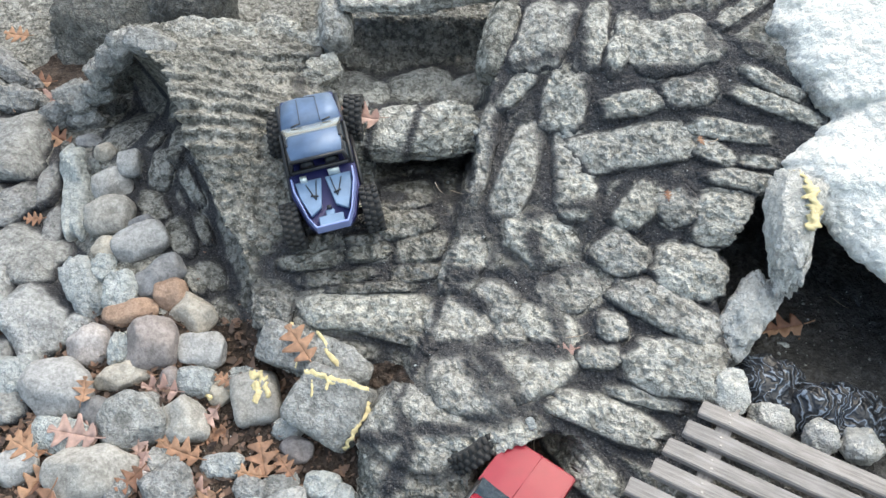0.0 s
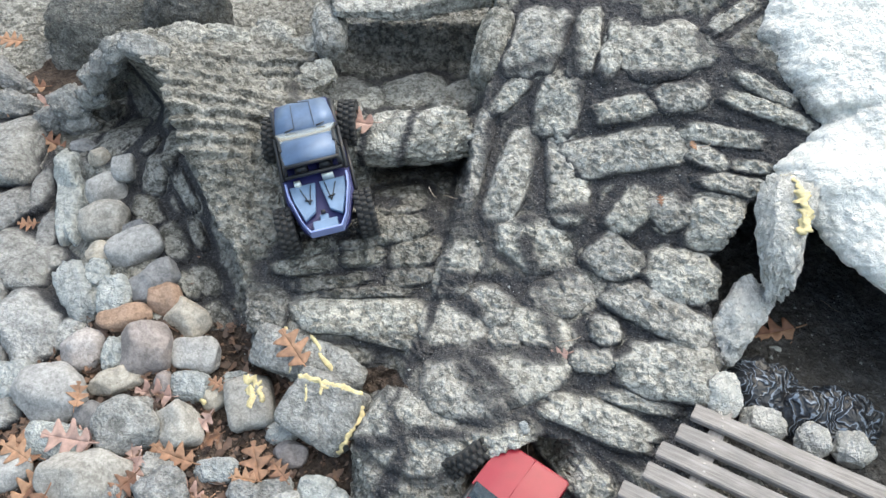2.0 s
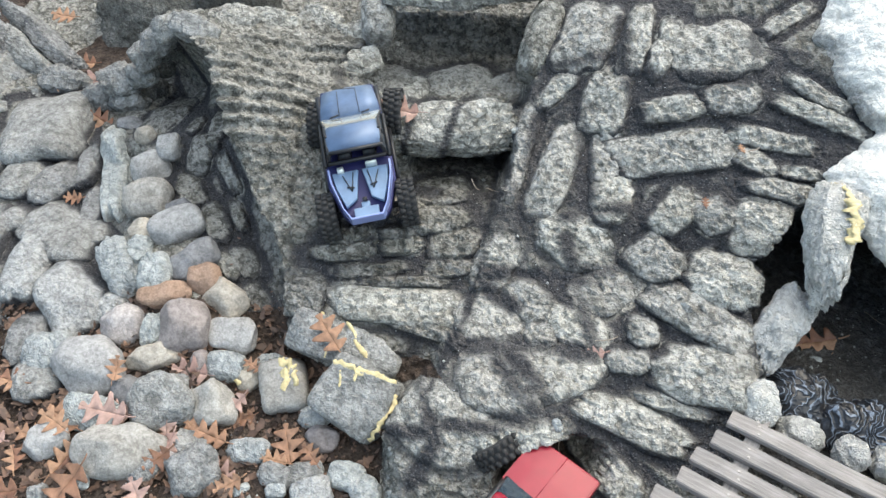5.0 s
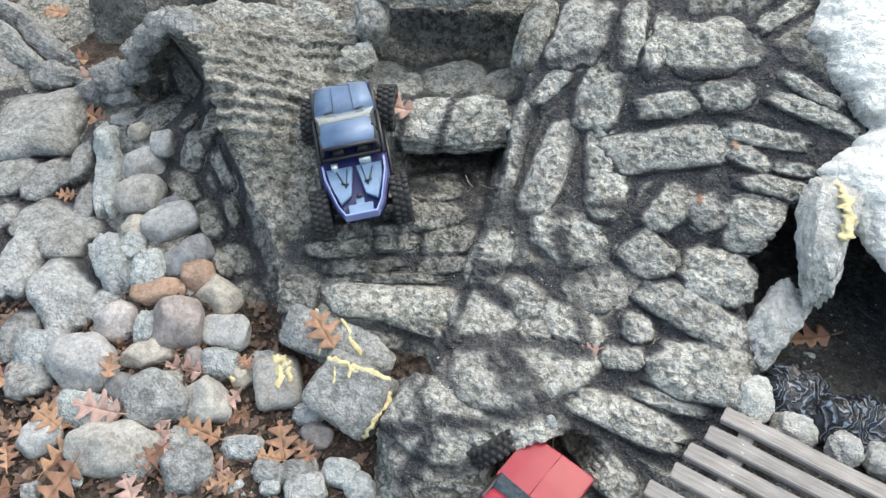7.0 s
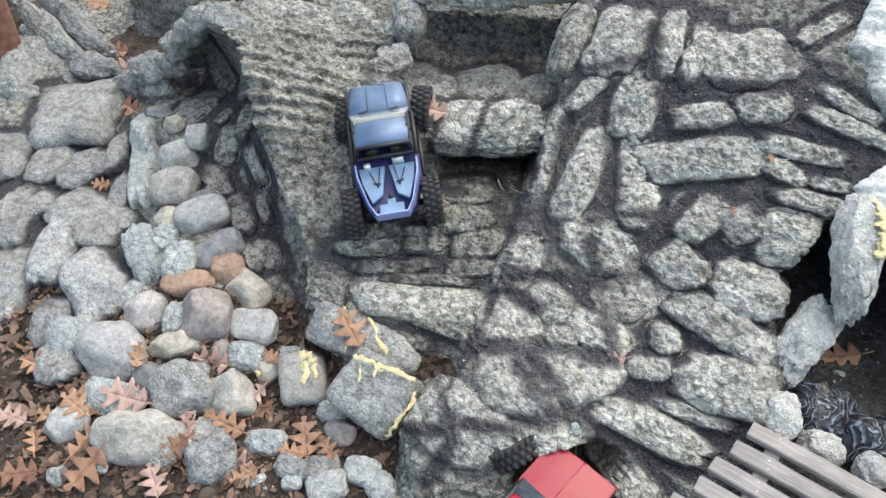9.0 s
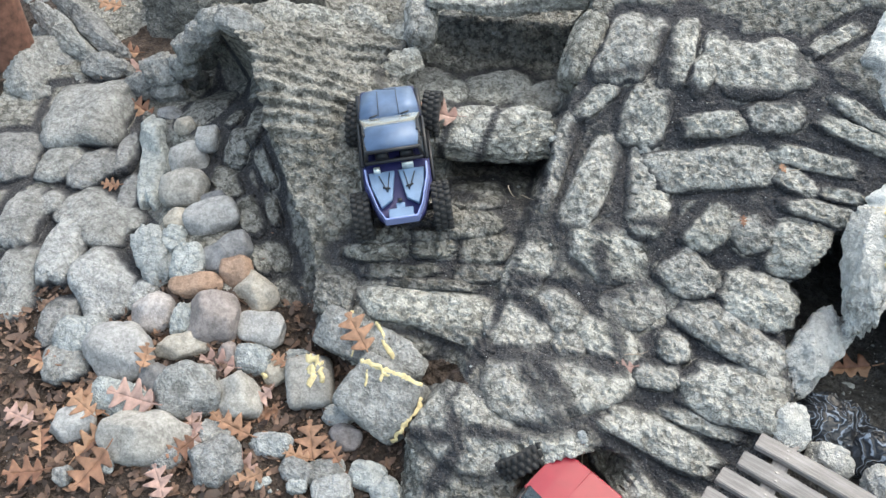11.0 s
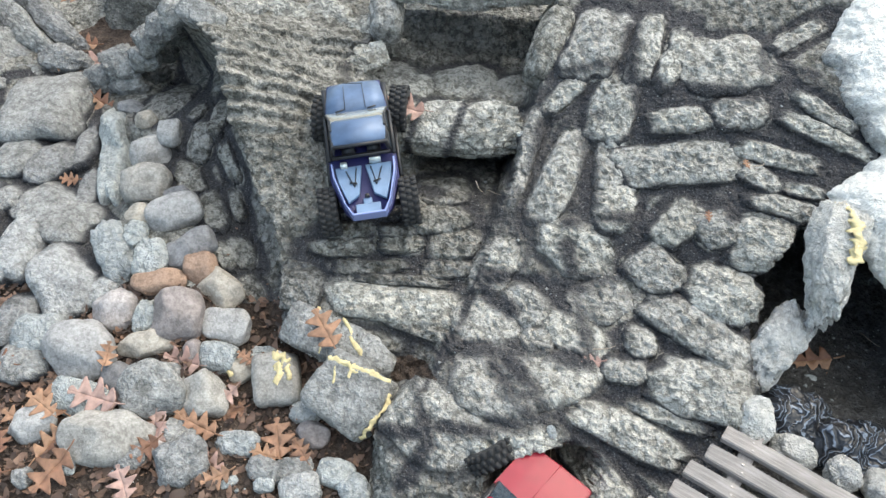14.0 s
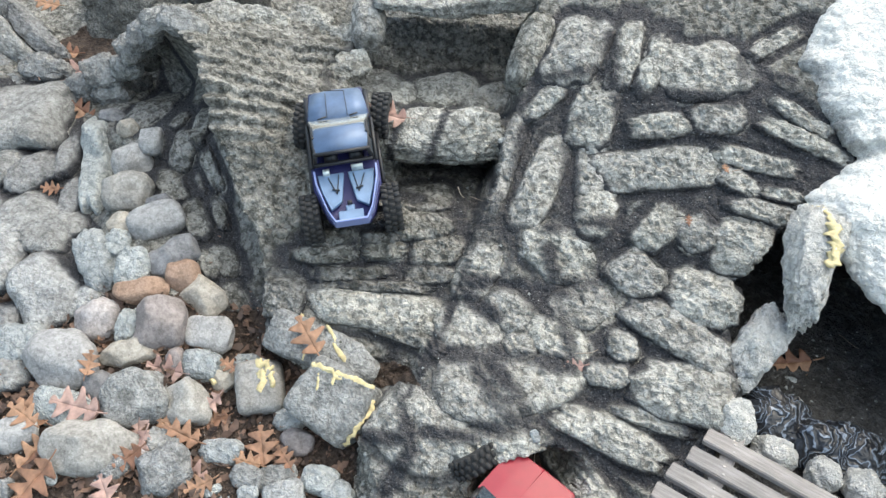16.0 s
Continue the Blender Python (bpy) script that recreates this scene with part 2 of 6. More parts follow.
def grain(x, y, z=0.0):
    """Smooth noise between -1 and 1, one lump a unit."""
    x, y, z = np.broadcast_arrays(np.asarray(x, float), np.asarray(y, float), np.asarray(z, float))
    i, j, k = (np.floor(a).astype(np.int64) for a in (x, y, z))
    f, g, h = x - i, y - j, z - k
    f, g, h = (a * a * (3 - 2 * a) for a in (f, g, h))
    out = 0
    for a in (0, 1):
        for b in (0, 1):
            for c in (0, 1):
                out = out + hash3(i + a, j + b, k + c) * (f if a else 1 - f) * (g if b else 1 - g) * (h if c else 1 - h)
    return out


def level(t, z):
    """The lift at which the sheet stands z metres high."""
    return (z - ORIGIN[2] - t * RISE[2]) / LIFT[2]


def spot(s, t, s0, t0, a, b, turn=0.0, soft=0.5):
    """1 inside an ellipse, fading to 0 outside it."""
    c, d = math.cos(radians(turn)), math.sin(radians(turn))
    p, q = ((s - s0) * c + (t - t0) * d) / a, (-(s - s0) * d + (t - t0) * c) / b
    return 1 - step(1 - soft, 1 + soft, np.sqrt(p * p + q * q))


def brow(t):
    """The overhanging edge of the ribbed ridge."""
    return np.interp(t, [-0.55, -0.42, -0.30, -0.12, 0.09, 0.28, 0.45, 0.60, 0.72, 0.80], [-0.53, -0.53, -0.55, -0.60, -0.665, -0.745, -0.80, -0.87, -1.00, -1.10])


def relief(s, t):
    """Lift of the bare land at s (across) and t (up the slope)."""
    s, t = np.asarray(s, float), np.asarray(t, float)
    earth = level(t, -0.03) + 0.02 * grain(s * 3, t * 3)
    bank = step(-1.02, -1.15, s) * step(-0.45, -0.3, t)
    earth = earth + bank * (0.03 + 0.07 * (0.5 - np.abs(grain(s * 5.5 + 3, t * 5.5, 2))) * step(0.35, 0.5, t))
    # pebble gully and the bank beside it
    earth = earth + 0.13 * spot(s, t, -0.90, -0.05, 0.22, 0.50, 12, 0.6)
    # right-hand face
    face = -0.076 + 0.30 * s + 0.13 * t + 0.05 * spot(s, t, 0.62, 0.62, 0.5, 0.2, 0, 0.8)
    face = face - 0.04 * step(0.05, -0.1, t) * step(0.15, 0.5, s) + 0.05 * step(-0.3, -0.6, t)
    face = face + 0.055 * spot(s, t, -0.02, -0.62, 0.27, 0.22, 15, 0.5) + 0.02 * grain(s * 5, t * 5, 6)
    # stepped gully with the striped slab
    gully = np.interp(t, [-0.75, -0.52, -0.46, -0.40, -0.20, 0.0, 0.08, 0.14, 0.20, 0.28], [-0.30, -0.24, -0.20, -0.17, -0.145, -0.12, -0.14, -0.22, -0.27, -0.40])
    gully = gully + 0.10 * step(-0.15, -0.42, s) * step(-0.2, 0.1, t)
    shelf = -0.06 - 0.06 * step(-0.05, -0.3, s) + 0.04 * step(0.3, 0.42, t)
    gully = gully + (shelf - gully) * np.maximum(step(0.29, 0.33, t), step(-0.19, -0.25, s) * step(0.18, 0.24, t))
    # niche: floor, back and cheeks
    pocket = np.interp(t, [0.40, 0.47, 0.60, 0.74, 0.82, 1.0], [-0.10, -0.24, -0.33, -0.40, -0.42, -0.30])
    gully = gully + (pocket - gully) * step(0.42, 0.50, t)
    border = np.interp(t, [-0.75, -0.66, -0.50, -0.12, 0.15, 0.41, 0.60, 0.9], [-0.26, -0.21, -0.09, 0.02, 0.075, 0.115, 0.16, 0.20])
    w = gully + (face - gully) * step(-0.022, 0.016, s - border + 0.012 * grain(s * 11, t * 11, 8))
    # ribbed ridge on the other side
    crest = np.interp(t, [-0.5, -0.3, -0.12, 0.09, 0.28, 0.45, 0.6, 0.72, 0.8, 0.9], [-0.26, -0.18, -0.12, -0.03, 0.09, 0.19, 0.17, 0.10, 0.03, -0.06])
    fall = np.interp(t, [-0.4, 0.09, 0.28, 0.45, 0.6, 0.75, 0.9], [0.10, 0.12, 0.45, 0.80, 0.85, 0.35, 0.15])
    off = s - brow(t) + (0.018 * grain(s * 9, t * 9, 12) + 0.010 * grain(s * 24, t * 24, 13)) * step(0.58, 0.45, t)
    ridge = crest - fall * np.clip(off - 0.03, 0, 0.42) - 0.25 * np.clip(off - 0.45, 0, 1)
    ridge = ridge + 0.015 * np.sin(t * 112 - 4 * s + 2.2 * grain(s * 6, t * 6)) * (0.8 + 0.4 * grain(s * 9, t * 9, 4)) * step(0.12, 0.35, t) * step(0.82, 0.72, t)
    inner = np.interp(t, [-0.5, -0.30, -0.05, 0.15, 0.22, 0.26, 0.44, 0.50, 0.72, 0.80], [-0.44, -0.46, -0.36, -0.31, -0.28, -0.32, -0.36, -0.40, -0.405, -0.40])
    w = w + (ridge - w) * step(0.03, -0.03, s - inner)
    # under the brow the rock goes back in
    hollow = np.interp(t, [-0.5, -0.42, -0.01, 0.16, 0.29, 0.45, 0.64, 0.75], [-0.33, -0.31, -0.27, -0.22, -0.16, -0.25, -0.20, -0.10])
    hollow = hollow - np.interp(t, [0.0, 0.2, 0.45, 0.6], [0.55, 0.45, 0.45, 1.6]) * np.clip(-0.03 - off, 0, 1)
    hollow = np.maximum(hollow, earth)
    w = w + (hollow - w) * step(0.0, -0.035, off)
    # low ground before the ridge and the gully
    front = np.interp(s, [-0.62, -0.5, -0.3, -0.22], [-0.43, -0.50, -0.60, -0.74])
    w = w + (earth - w) * step(0.02, -0.04, t - front) * step(-0.16, -0.26, s)
    # the land behind the ridge and the niche
    back = np.interp(s, [-1.2, -1.05, -0.7, -0.45, -0.4, 0.2, 0.3, 1.2], [0.82, 0.85, 0.90, 0.92, 0.99, 1.0, 1.05, 1.2])
    behind = level(t, 0.02) + step(-0.6, -0.2, s) * 0.25
    w = w + (behind - w) * step(0.0, 0.06, t - back)
    # the pit under the pale rock, and the hole beside the small car
    pit = np.interp(t, [-0.75, -0.58, -0.5, -0.42, -0.2, 0.1], [-0.06, -0.06, -0.08, -0.16, -0.26, -0.40])
    rim = np.interp(t, [-0.75, -0.62, -0.52, -0.45, -0.25, -0.1, 0.05, 0.16], [0.75, 0.66, 0.69, 0.725, 0.735, 0.76, 0.84, 0.95])
    w = w + (pit - w) * step(0.0, 0.03, s - rim) * step(0.16, 0.10, t)
    w = w - 0.20 * spot(s, t, 0.215, -0.76, 0.13, 0.075, 25, 0.25)
    # beyond the face the mound runs down to the ground again
    away = np.maximum(np.maximum(step(1.6, 2.4, s), step(1.35, 2.1, t)), np.maximum(step(-0.95, -1.5, t), step(-2.0, -2.6, s)))
    w = w + (level(t, -0.22) - w) * away
    return w


def roughness_of(s, t):
    """The pitted, popcorn-like crust of the cast rock."""
    crust = 0.007 * grain(s * 13, t * 13, 3) + 0.009 * (0.5 - np.abs(grain(s * 24 + 9 * t, t * 24 - 9 * s, 5)))
    return crust + 0.010 * (0.4 - np.abs(grain(s * 50 + 15 * t, t * 46, 7))) + 0.005 * grain(s * 100, t * 100, 9)


def calm(s, t):
    """How much of the crust stays: little on the masonry under the brow and on the field stones."""
    return 1 - 0.65 * step(0.0, -0.06, s - brow(t)) * step(1.2, 0.9, t)


def on_sheet(s, t, w):
    s, t, w = np.broadcast_arrays(np.asarray(s, float), np.asarray(t, float), np.asarray(w, float))
    return ORIGIN + np.stack([s, 0 * s, 0 * s], -1) + t[..., None] * RISE + w[..., None] * LIFT


def outward(s, t, reach=0.03):
    """Unit normals of the bare land."""
    ds = on_sheet(s + reach, t, relief(s + reach, t)) - on_sheet(s - reach, t, relief(s - reach, t))
    dt = on_sheet(s, t + reach, relief(s, t + reach)) - on_sheet(s, t - reach, relief(s, t - reach))
    n = np.cross(ds, dt)
    n = n / np.linalg.norm(n, axis=-1, keepdims=True)
    n = n + 0.6 * LIFT
    return n / np.linalg.norm(n, axis=-1, keepdims=True)


# ---- helpers for building ----
def part(name, bm, material, parent=None, label="", smooth=True):
    """Links a bmesh as one mesh object, under parent if there is one."""
    me = bpy.data.meshes.new(name)
    bm.to_mesh(me)
    bm.free()
    me.materials.append(material)
    if smooth:
        me.polygons.foreach_set("use_smooth", [True] * len(me.polygons))
    ob = new(name, me)
    if parent:
        ob.parent = parent
    if label:
        ob["label"] = label
    return ob


def sheet_mesh(name, verts, faces, material, paint=None):
    me = bpy.data.meshes.new(name)
    if isinstance(faces, np.ndarray):
        me.vertices.add(len(verts))
        me.vertices.foreach_set("co", np.asarray(verts, dtype=np.float32).ravel())
        me.loops.add(faces.size)
        me.loops.foreach_set("vertex_index", faces.astype(np.int32).ravel())
        me.polygons.add(len(faces))
        me.polygons.foreach_set("loop_start", np.arange(0, faces.size, 4, dtype=np.int32))
        me.update(calc_edges=True)
    else:
        me.from_pydata(verts.tolist() if hasattr(verts, "tolist") else verts, [], faces)
    me.materials.append(material)
    me.polygons.foreach_set("use_smooth", [True] * len(me.polygons))
    if paint is not None:
        me.attributes.new("paint", "FLOAT", "POINT").data.foreach_set("value", np.asarray(paint, dtype=np.float32))
    return new(name, me)


def thing(name, label, category, m=None, group="", kind=""):
    ob = tagged(new(name), label, category, group, kind)
    if m is not None:
        ob.matrix_world = m
    return ob


# ---- embedded stones: where they lie on the sheet ----
# each: s, t, half length, half width, turn, height, squareness, taper
BEDDED = []


def bed(s, t, a, b, turn, high=0.03, square=2.6, taper=0.0, skin=None, spray=1.0):
    BEDDED.append((s, t, a, b, turn, high, square, taper, skin or STONE, spray, len(BEDDED)))


def bed_radius(st, s, t):
    """How far (s, t) lies from the stone's middle, 1 on its outline."""
    s0, t0, a, b, turn, high, square, taper = st[:8]
    c, d = math.cos(radians(turn)), math.sin(radians(turn))
    x, y = ((s - s0) * c + (t - t0) * d) / a, (-(s - s0) * d + (t - t0) * c) / b
    y = y / (1 + taper * np.clip(x, -1, 1))
    return (np.abs(x) ** square + np.abs(y) ** square) ** (1 / square)


def nearest_stone(s, t):
    """Rough distance in metres to the outline of the nearest stone (below 0 inside), and its spray."""
    first, spray = np.full(np.shape(s), 9.0), np.zeros(np.shape(s))
    for st in BEDDED:
        far = st[2] + 0.14
        near = (np.abs(s - st[0]) < far) & (np.abs(t - st[1]) < far)
        d = (bed_radius(st, s[near], t[near]) - 1) * st[3] ** 0.7 * st[2] ** 0.3
        spray[near] = np.where(d < first[near], st[9], spray[near])
        first[near] = np.minimum(first[near], d)
    return first, spray


# ---- sprayed black lines that follow no stone ----
STRIPES = []


def stripe(s0, t0, s1, t1, wide=0.025):
    STRIPES.append((s0, t0, s1, t1, wide))


def stripes_at(s, t):
    out = np.zeros(np.shape(s))
    for s0, t0, s1, t1, wide in STRIPES:
        ds, dt = s1 - s0, t1 - t0
        k = np.clip(((s - s0) * ds + (t - t0) * dt) / (ds * ds + dt * dt), 0, 1)
        d = np.hypot(s - s0 - k * ds, t - t0 - k * dt) + 0.006 * grain(s * 22, t * 22, 2)
        worn = np.clip(0.75 + 0.6 * grain(s * 9 + s0 * 31, t * 9, 6), 0.15, 1.0)
        out = np.maximum(out, worn * (1 - step(0.0, (1.1 + 0.7 * worn) * wide, d)))
    return out


bed(0.323, 0.734, 0.176, 0.096, 72, 0.018, 4.6, 0)
bed(0.470, 0.726, 0.176, 0.046, 78, 0.013, 3.6, 0)
bed(0.548, 0.684, 0.149, 0.040, 73, 0.011, 3.6, 0)
bed(0.689, 0.659, 0.144, 0.126, 18, 0.018, 5.6, -0.12)
bed(0.907, 0.793, 0.122, 0.036, 41, 0.011, 3.4, 0)
bed(0.557, 0.425, 0.101, 0.055, 15, 0.014, 3.6, 0)
bed(0.716, 0.462, 0.093, 0.067, 14, 0.018, 3.6, 0)
bed(0.557, 0.268, 0.183, 0.086, 11, 0.026, 4.0, 0)
bed(0.944, 0.481, 0.114, 0.036, -42, 0.011, 3.4, 0)
bed(0.949, 0.399, 0.144, 0.040, -32, 0.014, 3.4, -0.1)
bed(0.815, 0.315, 0.135, 0.043, -16, 0.010, 3.4, 0)
bed(0.777, 0.230, 0.072, 0.047, -37, 0.013, 3.4, 0)
bed(0.820, 0.139, 0.097, 0.043, -18, 0.013, 3.4, 0)
bed(0.875, 0.199, 0.070, 0.032, -14, 0.008, 3.4, 0, spray=0.88)
bed(0.375, 0.467, 0.141, 0.075, 80, 0.011, 3.6, 0, spray=0.88)
bed(0.232, 0.518, 0.108, 0.040, 51, 0.011, 3.4, 0, spray=0.77)
bed(0.557, 0.055, 0.108, 0.059, 57, 0.016, 3.6, 0)
bed(0.659, 0.047, 0.076, 0.072, 29, 0.016, 3.6, 0)
bed(0.771, 0.003, 0.090, 0.109, -6, 0.021, 3.6, 0)
bed(0.497, -0.115, 0.091, 0.082, -41, 0.03, 3, -0.12)
bed(0.665, -0.174, 0.108, 0.096, -29, 0.036, 3.2, 0)
bed(0.589, -0.290, 0.155, 0.073, -35, 0.036, 3.2, 0)
bed(0.448, -0.347, 0.048, 0.057, 6, 0.03, 2.4, 0)
bed(0.408, -0.434, 0.069, 0.049, 2, 0.022, 2.6, 0)
bed(0.586, -0.464, 0.141, 0.096, -4, 0.05, 3.2, 0.05)
bed(0.407, -0.613, 0.170, 0.061, -25, 0.034, 3, 0)
bed(0.343, -0.752, 0.118, 0.060, -44, 0.03, 3, 0)
bed(0.518, -0.557, 0.105, 0.032, -16, 0.014, 2.8, 0)
bed(0.122, 0.265, 0.205, 0.038, 77, 0.016, 3.6, 0, spray=0.63)
bed(0.227, 0.194, 0.208, 0.057, 72, 0.016, 3.6, 0, spray=0.70)
bed(0.383, 0.109, 0.114, 0.064, 77, 0.014, 3.4, 0, spray=0.88)
bed(0.276, -0.052, 0.117, 0.093, -42, 0.014, 2.8, 0, spray=0.63)
bed(0.376, 0.249, 0.129, 0.051, 85, 0.008, 3.4, 0, spray=0.63)
bed(0.055, -0.154, 0.117, 0.065, 70, 0.014, 2.8, 0, spray=0.51)
bed(0.037, -0.335, 0.099, 0.086, 29, 0.016, 2.8, 0, spray=0.63)
bed(0.151, -0.275, 0.077, 0.065, -40, 0.012, 2.6, 0, spray=0.57)
bed(0.357, -0.234, 0.101, 0.081, 38, 0.014, 2.8, 0, spray=0.77)
bed(0.280, -0.350, 0.109, 0.075, -51, 0.014, 2.8, 0, spray=0.77)
bed(0.183, -0.379, 0.048, 0.052, 6, 0.012, 2.4, 0, spray=0.63)
bed(0.232, -0.484, 0.122, 0.076, 19, 0.02, 3, 0, spray=0.63)
bed(0.310, -0.126, 0.076, 0.048, 7, 0.008, 2.8, 0, spray=0.51)
bed(0.124, -0.669, 0.126, 0.061, 10, 0.016, 3, 0, spray=0.51)
bed(0.089, -0.517, 0.125, 0.114, -16, 0.008, 3, 0, spray=0.45)
bed(-0.073, -0.656, 0.125, 0.109, -26, 0.006, 3, 0, spray=0.45)
bed(-0.768, -0.209, 0.072, 0.031, -55, 0.014, 3, 0, skin=LAND, spray=0.95)
bed(-0.664, -0.334, 0.061, 0.031, -51, 0.014, 3, 0, skin=LAND, spray=0.7)
bed(-0.996, 0.363, 0.053, 0.032, 81, 0.01, 3, 0, skin=LAND, spray=0.95)
bed(-1.139, 0.435, 0.117, 0.080, 75, 0.012, 3.6, 0, skin=LAND, spray=0.95)
bed(-1.128, 0.616, 0.176, 0.052, -64, 0.012, 3.4, 0, skin=LAND, spray=0.95)
bed(-0.946, 0.233, 0.101, 0.054, 80, 0.014, 3.2, 0, skin=LAND, spray=0.95)
bed(-0.900, 0.339, 0.117, 0.039, 92, 0.012, 3, 0, skin=LAND, spray=0.95)
bed(-0.959, 0.077, 0.096, 0.048, -53, 0.014, 3, 0, skin=LAND, spray=0.95)
bed(-0.833, 0.160, 0.109, 0.033, -66, 0.012, 3, 0, skin=LAND, spray=0.95)
bed(-0.843, -0.052, 0.096, 0.046, -57, 0.014, 3, 0, skin=LAND, spray=0.95)
bed(-0.776, -0.020, 0.079, 0.025, -66, 0.01, 3, 0, skin=LAND, spray=0.95)
bed(-0.727, -0.193, 0.077, 0.042, -53, 0.014, 3, 0, skin=LAND, spray=0.95)
bed(-0.498, -0.305, 0.073, 0.079, -0, 0.03, 3, 0, skin=LAND, spray=0.4)
bed(-0.353, 0.619, 0.125, 0.114, -24, 0.025, 2.6, 0, skin=STONE, spray=0.5)
bed(-0.247, 0.602, 0.059, 0.075, -0, 0.03, 2.4, 0, skin=STONE, spray=0.6)
bed(-0.082, 0.652, 0.136, 0.096, 18, 0.02, 2.8, 0, skin=STONE, spray=0.6)
bed(0.075, 0.619, 0.117, 0.071, 35, 0.02, 2.8, 0, skin=STONE, spray=0.5)
bed(-1.614, 0.349, 0.171, 0.188, 13, 0.11, 7, 0, skin=ROUGH_STONE, spray=1.0)
bed(-1.599, 0.100, 0.086, 0.094, 7, 0.05, 3.4, 0, skin=ROUGH_STONE, spray=1.0)
bed(-1.478, 0.096, 0.112, 0.085, 47, 0.05, 3.4, 0, skin=ROUGH_STONE, spray=1.0)
bed(-1.388, 0.179, 0.118, 0.041, 99, 0.05, 3, 0, skin=ROUGH_STONE, spray=1.0)
bed(-1.309, -0.005, 0.103, 0.045, 99, 0.045, 3, 0, skin=ROUGH_STONE, spray=1.0)
bed(-1.276, 0.142, 0.222, 0.058, 106, 0.07, 3.2, 0.08, skin=PEBBLE_ICE, spray=0.3)
bed(-1.364, -0.120, 0.165, 0.102, -24, 0.055, 3.4, 0, skin=ROUGH_STONE, spray=1.0)
bed(-1.419, -0.254, 0.148, 0.070, 98, 0.06, 3.6, 0, skin=PALE_STONE, spray=1.0)
bed(-1.246, -0.361, 0.158, 0.100, -50, 0.06, 3.8, 0.1, skin=PALE_STONE, spray=1.0)
bed(-1.330, -0.511, 0.098, 0.067, 102, 0.05, 3.2, 0, skin=ROUGH_STONE, spray=1.0)
bed(-1.118, -0.387, 0.070, 0.058, 52, 0.04, 3, 0, skin=PALE_STONE, spray=1.0)
bed(-1.614, -0.142, 0.140, 0.081, 96, 0.05, 3.2, 0, skin=ROUGH_STONE, spray=1.0)
bed(-1.515, -0.394, 0.153, 0.073, 104, 0.05, 3.2, 0, skin=ROUGH_STONE, spray=1.0)
bed(-1.552, -0.074, 0.056, 0.060, 35, 0.04, 3, 0, skin=ROUGH_STONE, spray=1.0)
bed(-1.800, 0.112, 0.122, 0.125, 7, 0.05, 3.2, 0, skin=ROUGH_STONE, spray=1.0)
bed(-1.246, -0.631, 0.082, 0.087, 25, 0.05, 3, 0, skin=ROUGH_STONE, spray=1.0)
bed(-0.392, -0.142, 0.097, 0.037, 10, 0.022, 3.4, 0, skin=LAND, spray=0.8)
bed(-0.225, -0.108, 0.079, 0.041, 10, 0.022, 3.4, 0, skin=LAND, spray=0.8)
bed(-0.304, -0.200, 0.128, 0.031, 7, 0.018, 3.4, 0, skin=LAND, spray=0.8)
bed(-0.383, -0.079, 0.073, 0.035, 19, 0.02, 3, 0, skin=LAND, spray=0.8)
bed(-0.221, -0.320, 0.204, 0.074, -2, 0.035, 4.5, 0, skin=STONE, spray=0.5)
bed(-0.206, -0.236, 0.151, 0.026, 3, 0.02, 3.4, 0, skin=LAND, spray=0.7)
bed(-0.061, -0.092, 0.094, 0.062, 16, 0.022, 3, 0, skin=LAND, spray=0.8)
bed(-0.071, -0.179, 0.088, 0.039, 7, 0.02, 3, 0, skin=LAND, spray=0.8)
bed(-0.233, -0.061, 0.072, 0.031, 7, 0.02, 3, 0, skin=LAND, spray=0.8)
bed(-0.120, -0.005, 0.109, 0.061, 16, 0.025, 2.8, 0, skin=LAND, spray=0.7)
bed(-0.114, 0.110, 0.096, 0.072, 16, 0.025, 2.8, 0, skin=LAND, spray=0.7)
bed(-0.487, -0.314, 0.064, 0.075, 7, 0.03, 3, 0, skin=LAND, spray=0.7)
bed(-0.125, -0.393, 0.135, 0.037, -17, 0.02, 3, 0, skin=LAND, spray=0.7)
bed(-0.289, -0.442, 0.101, 0.037, -8, 0.02, 3, 0, skin=LAND, spray=0.6)
stripe(0.217, 0.616, 0.423, 0.652, 0.028)
stripe(0.426, 0.803, 0.424, 0.605, 0.028)
stripe(0.426, 0.803, 0.424, 0.582, 0.028)
stripe(0.502, 0.549, 0.764, 0.535, 0.028)
stripe(0.805, 0.721, 0.787, 0.554, 0.028)
stripe(0.794, 0.645, 0.920, 0.629, 0.028)
stripe(0.460, 0.362, 0.702, 0.388, 0.028)
stripe(0.493, 0.174, 0.717, 0.196, 0.028)
stripe(0.701, 0.184, 0.697, 0.094, 0.028)
stripe(0.183, 0.402, 0.133, 0.117, 0.028)
stripe(0.317, 0.354, 0.304, 0.051, 0.028)
stripe(0.440, 0.536, 0.459, 0.405, 0.028)
stripe(0.249, 0.429, 0.330, 0.443, 0.028)
stripe(-0.051, -0.212, 0.388, -0.146, 0.028)
stripe(0.186, -0.180, 0.265, -0.282, 0.028)
stripe(-0.034, -0.427, 0.220, -0.411, 0.028)
stripe(0.258, 0.026, 0.443, 0.056, 0.028)
stripe(0.102, -0.439, 0.203, -0.576, 0.028)
stripe(0.066, -0.614, 0.204, -0.607, 0.028)
stripe(0.014, -0.223, 0.113, -0.303, 0.028)
stripe(-0.134, -0.523, -0.084, -0.703, 0.026)
stripe(-0.211, -0.694, -0.091, -0.680, 0.024)
stripe(-0.084, -0.703, -0.147, -0.855, 0.026)
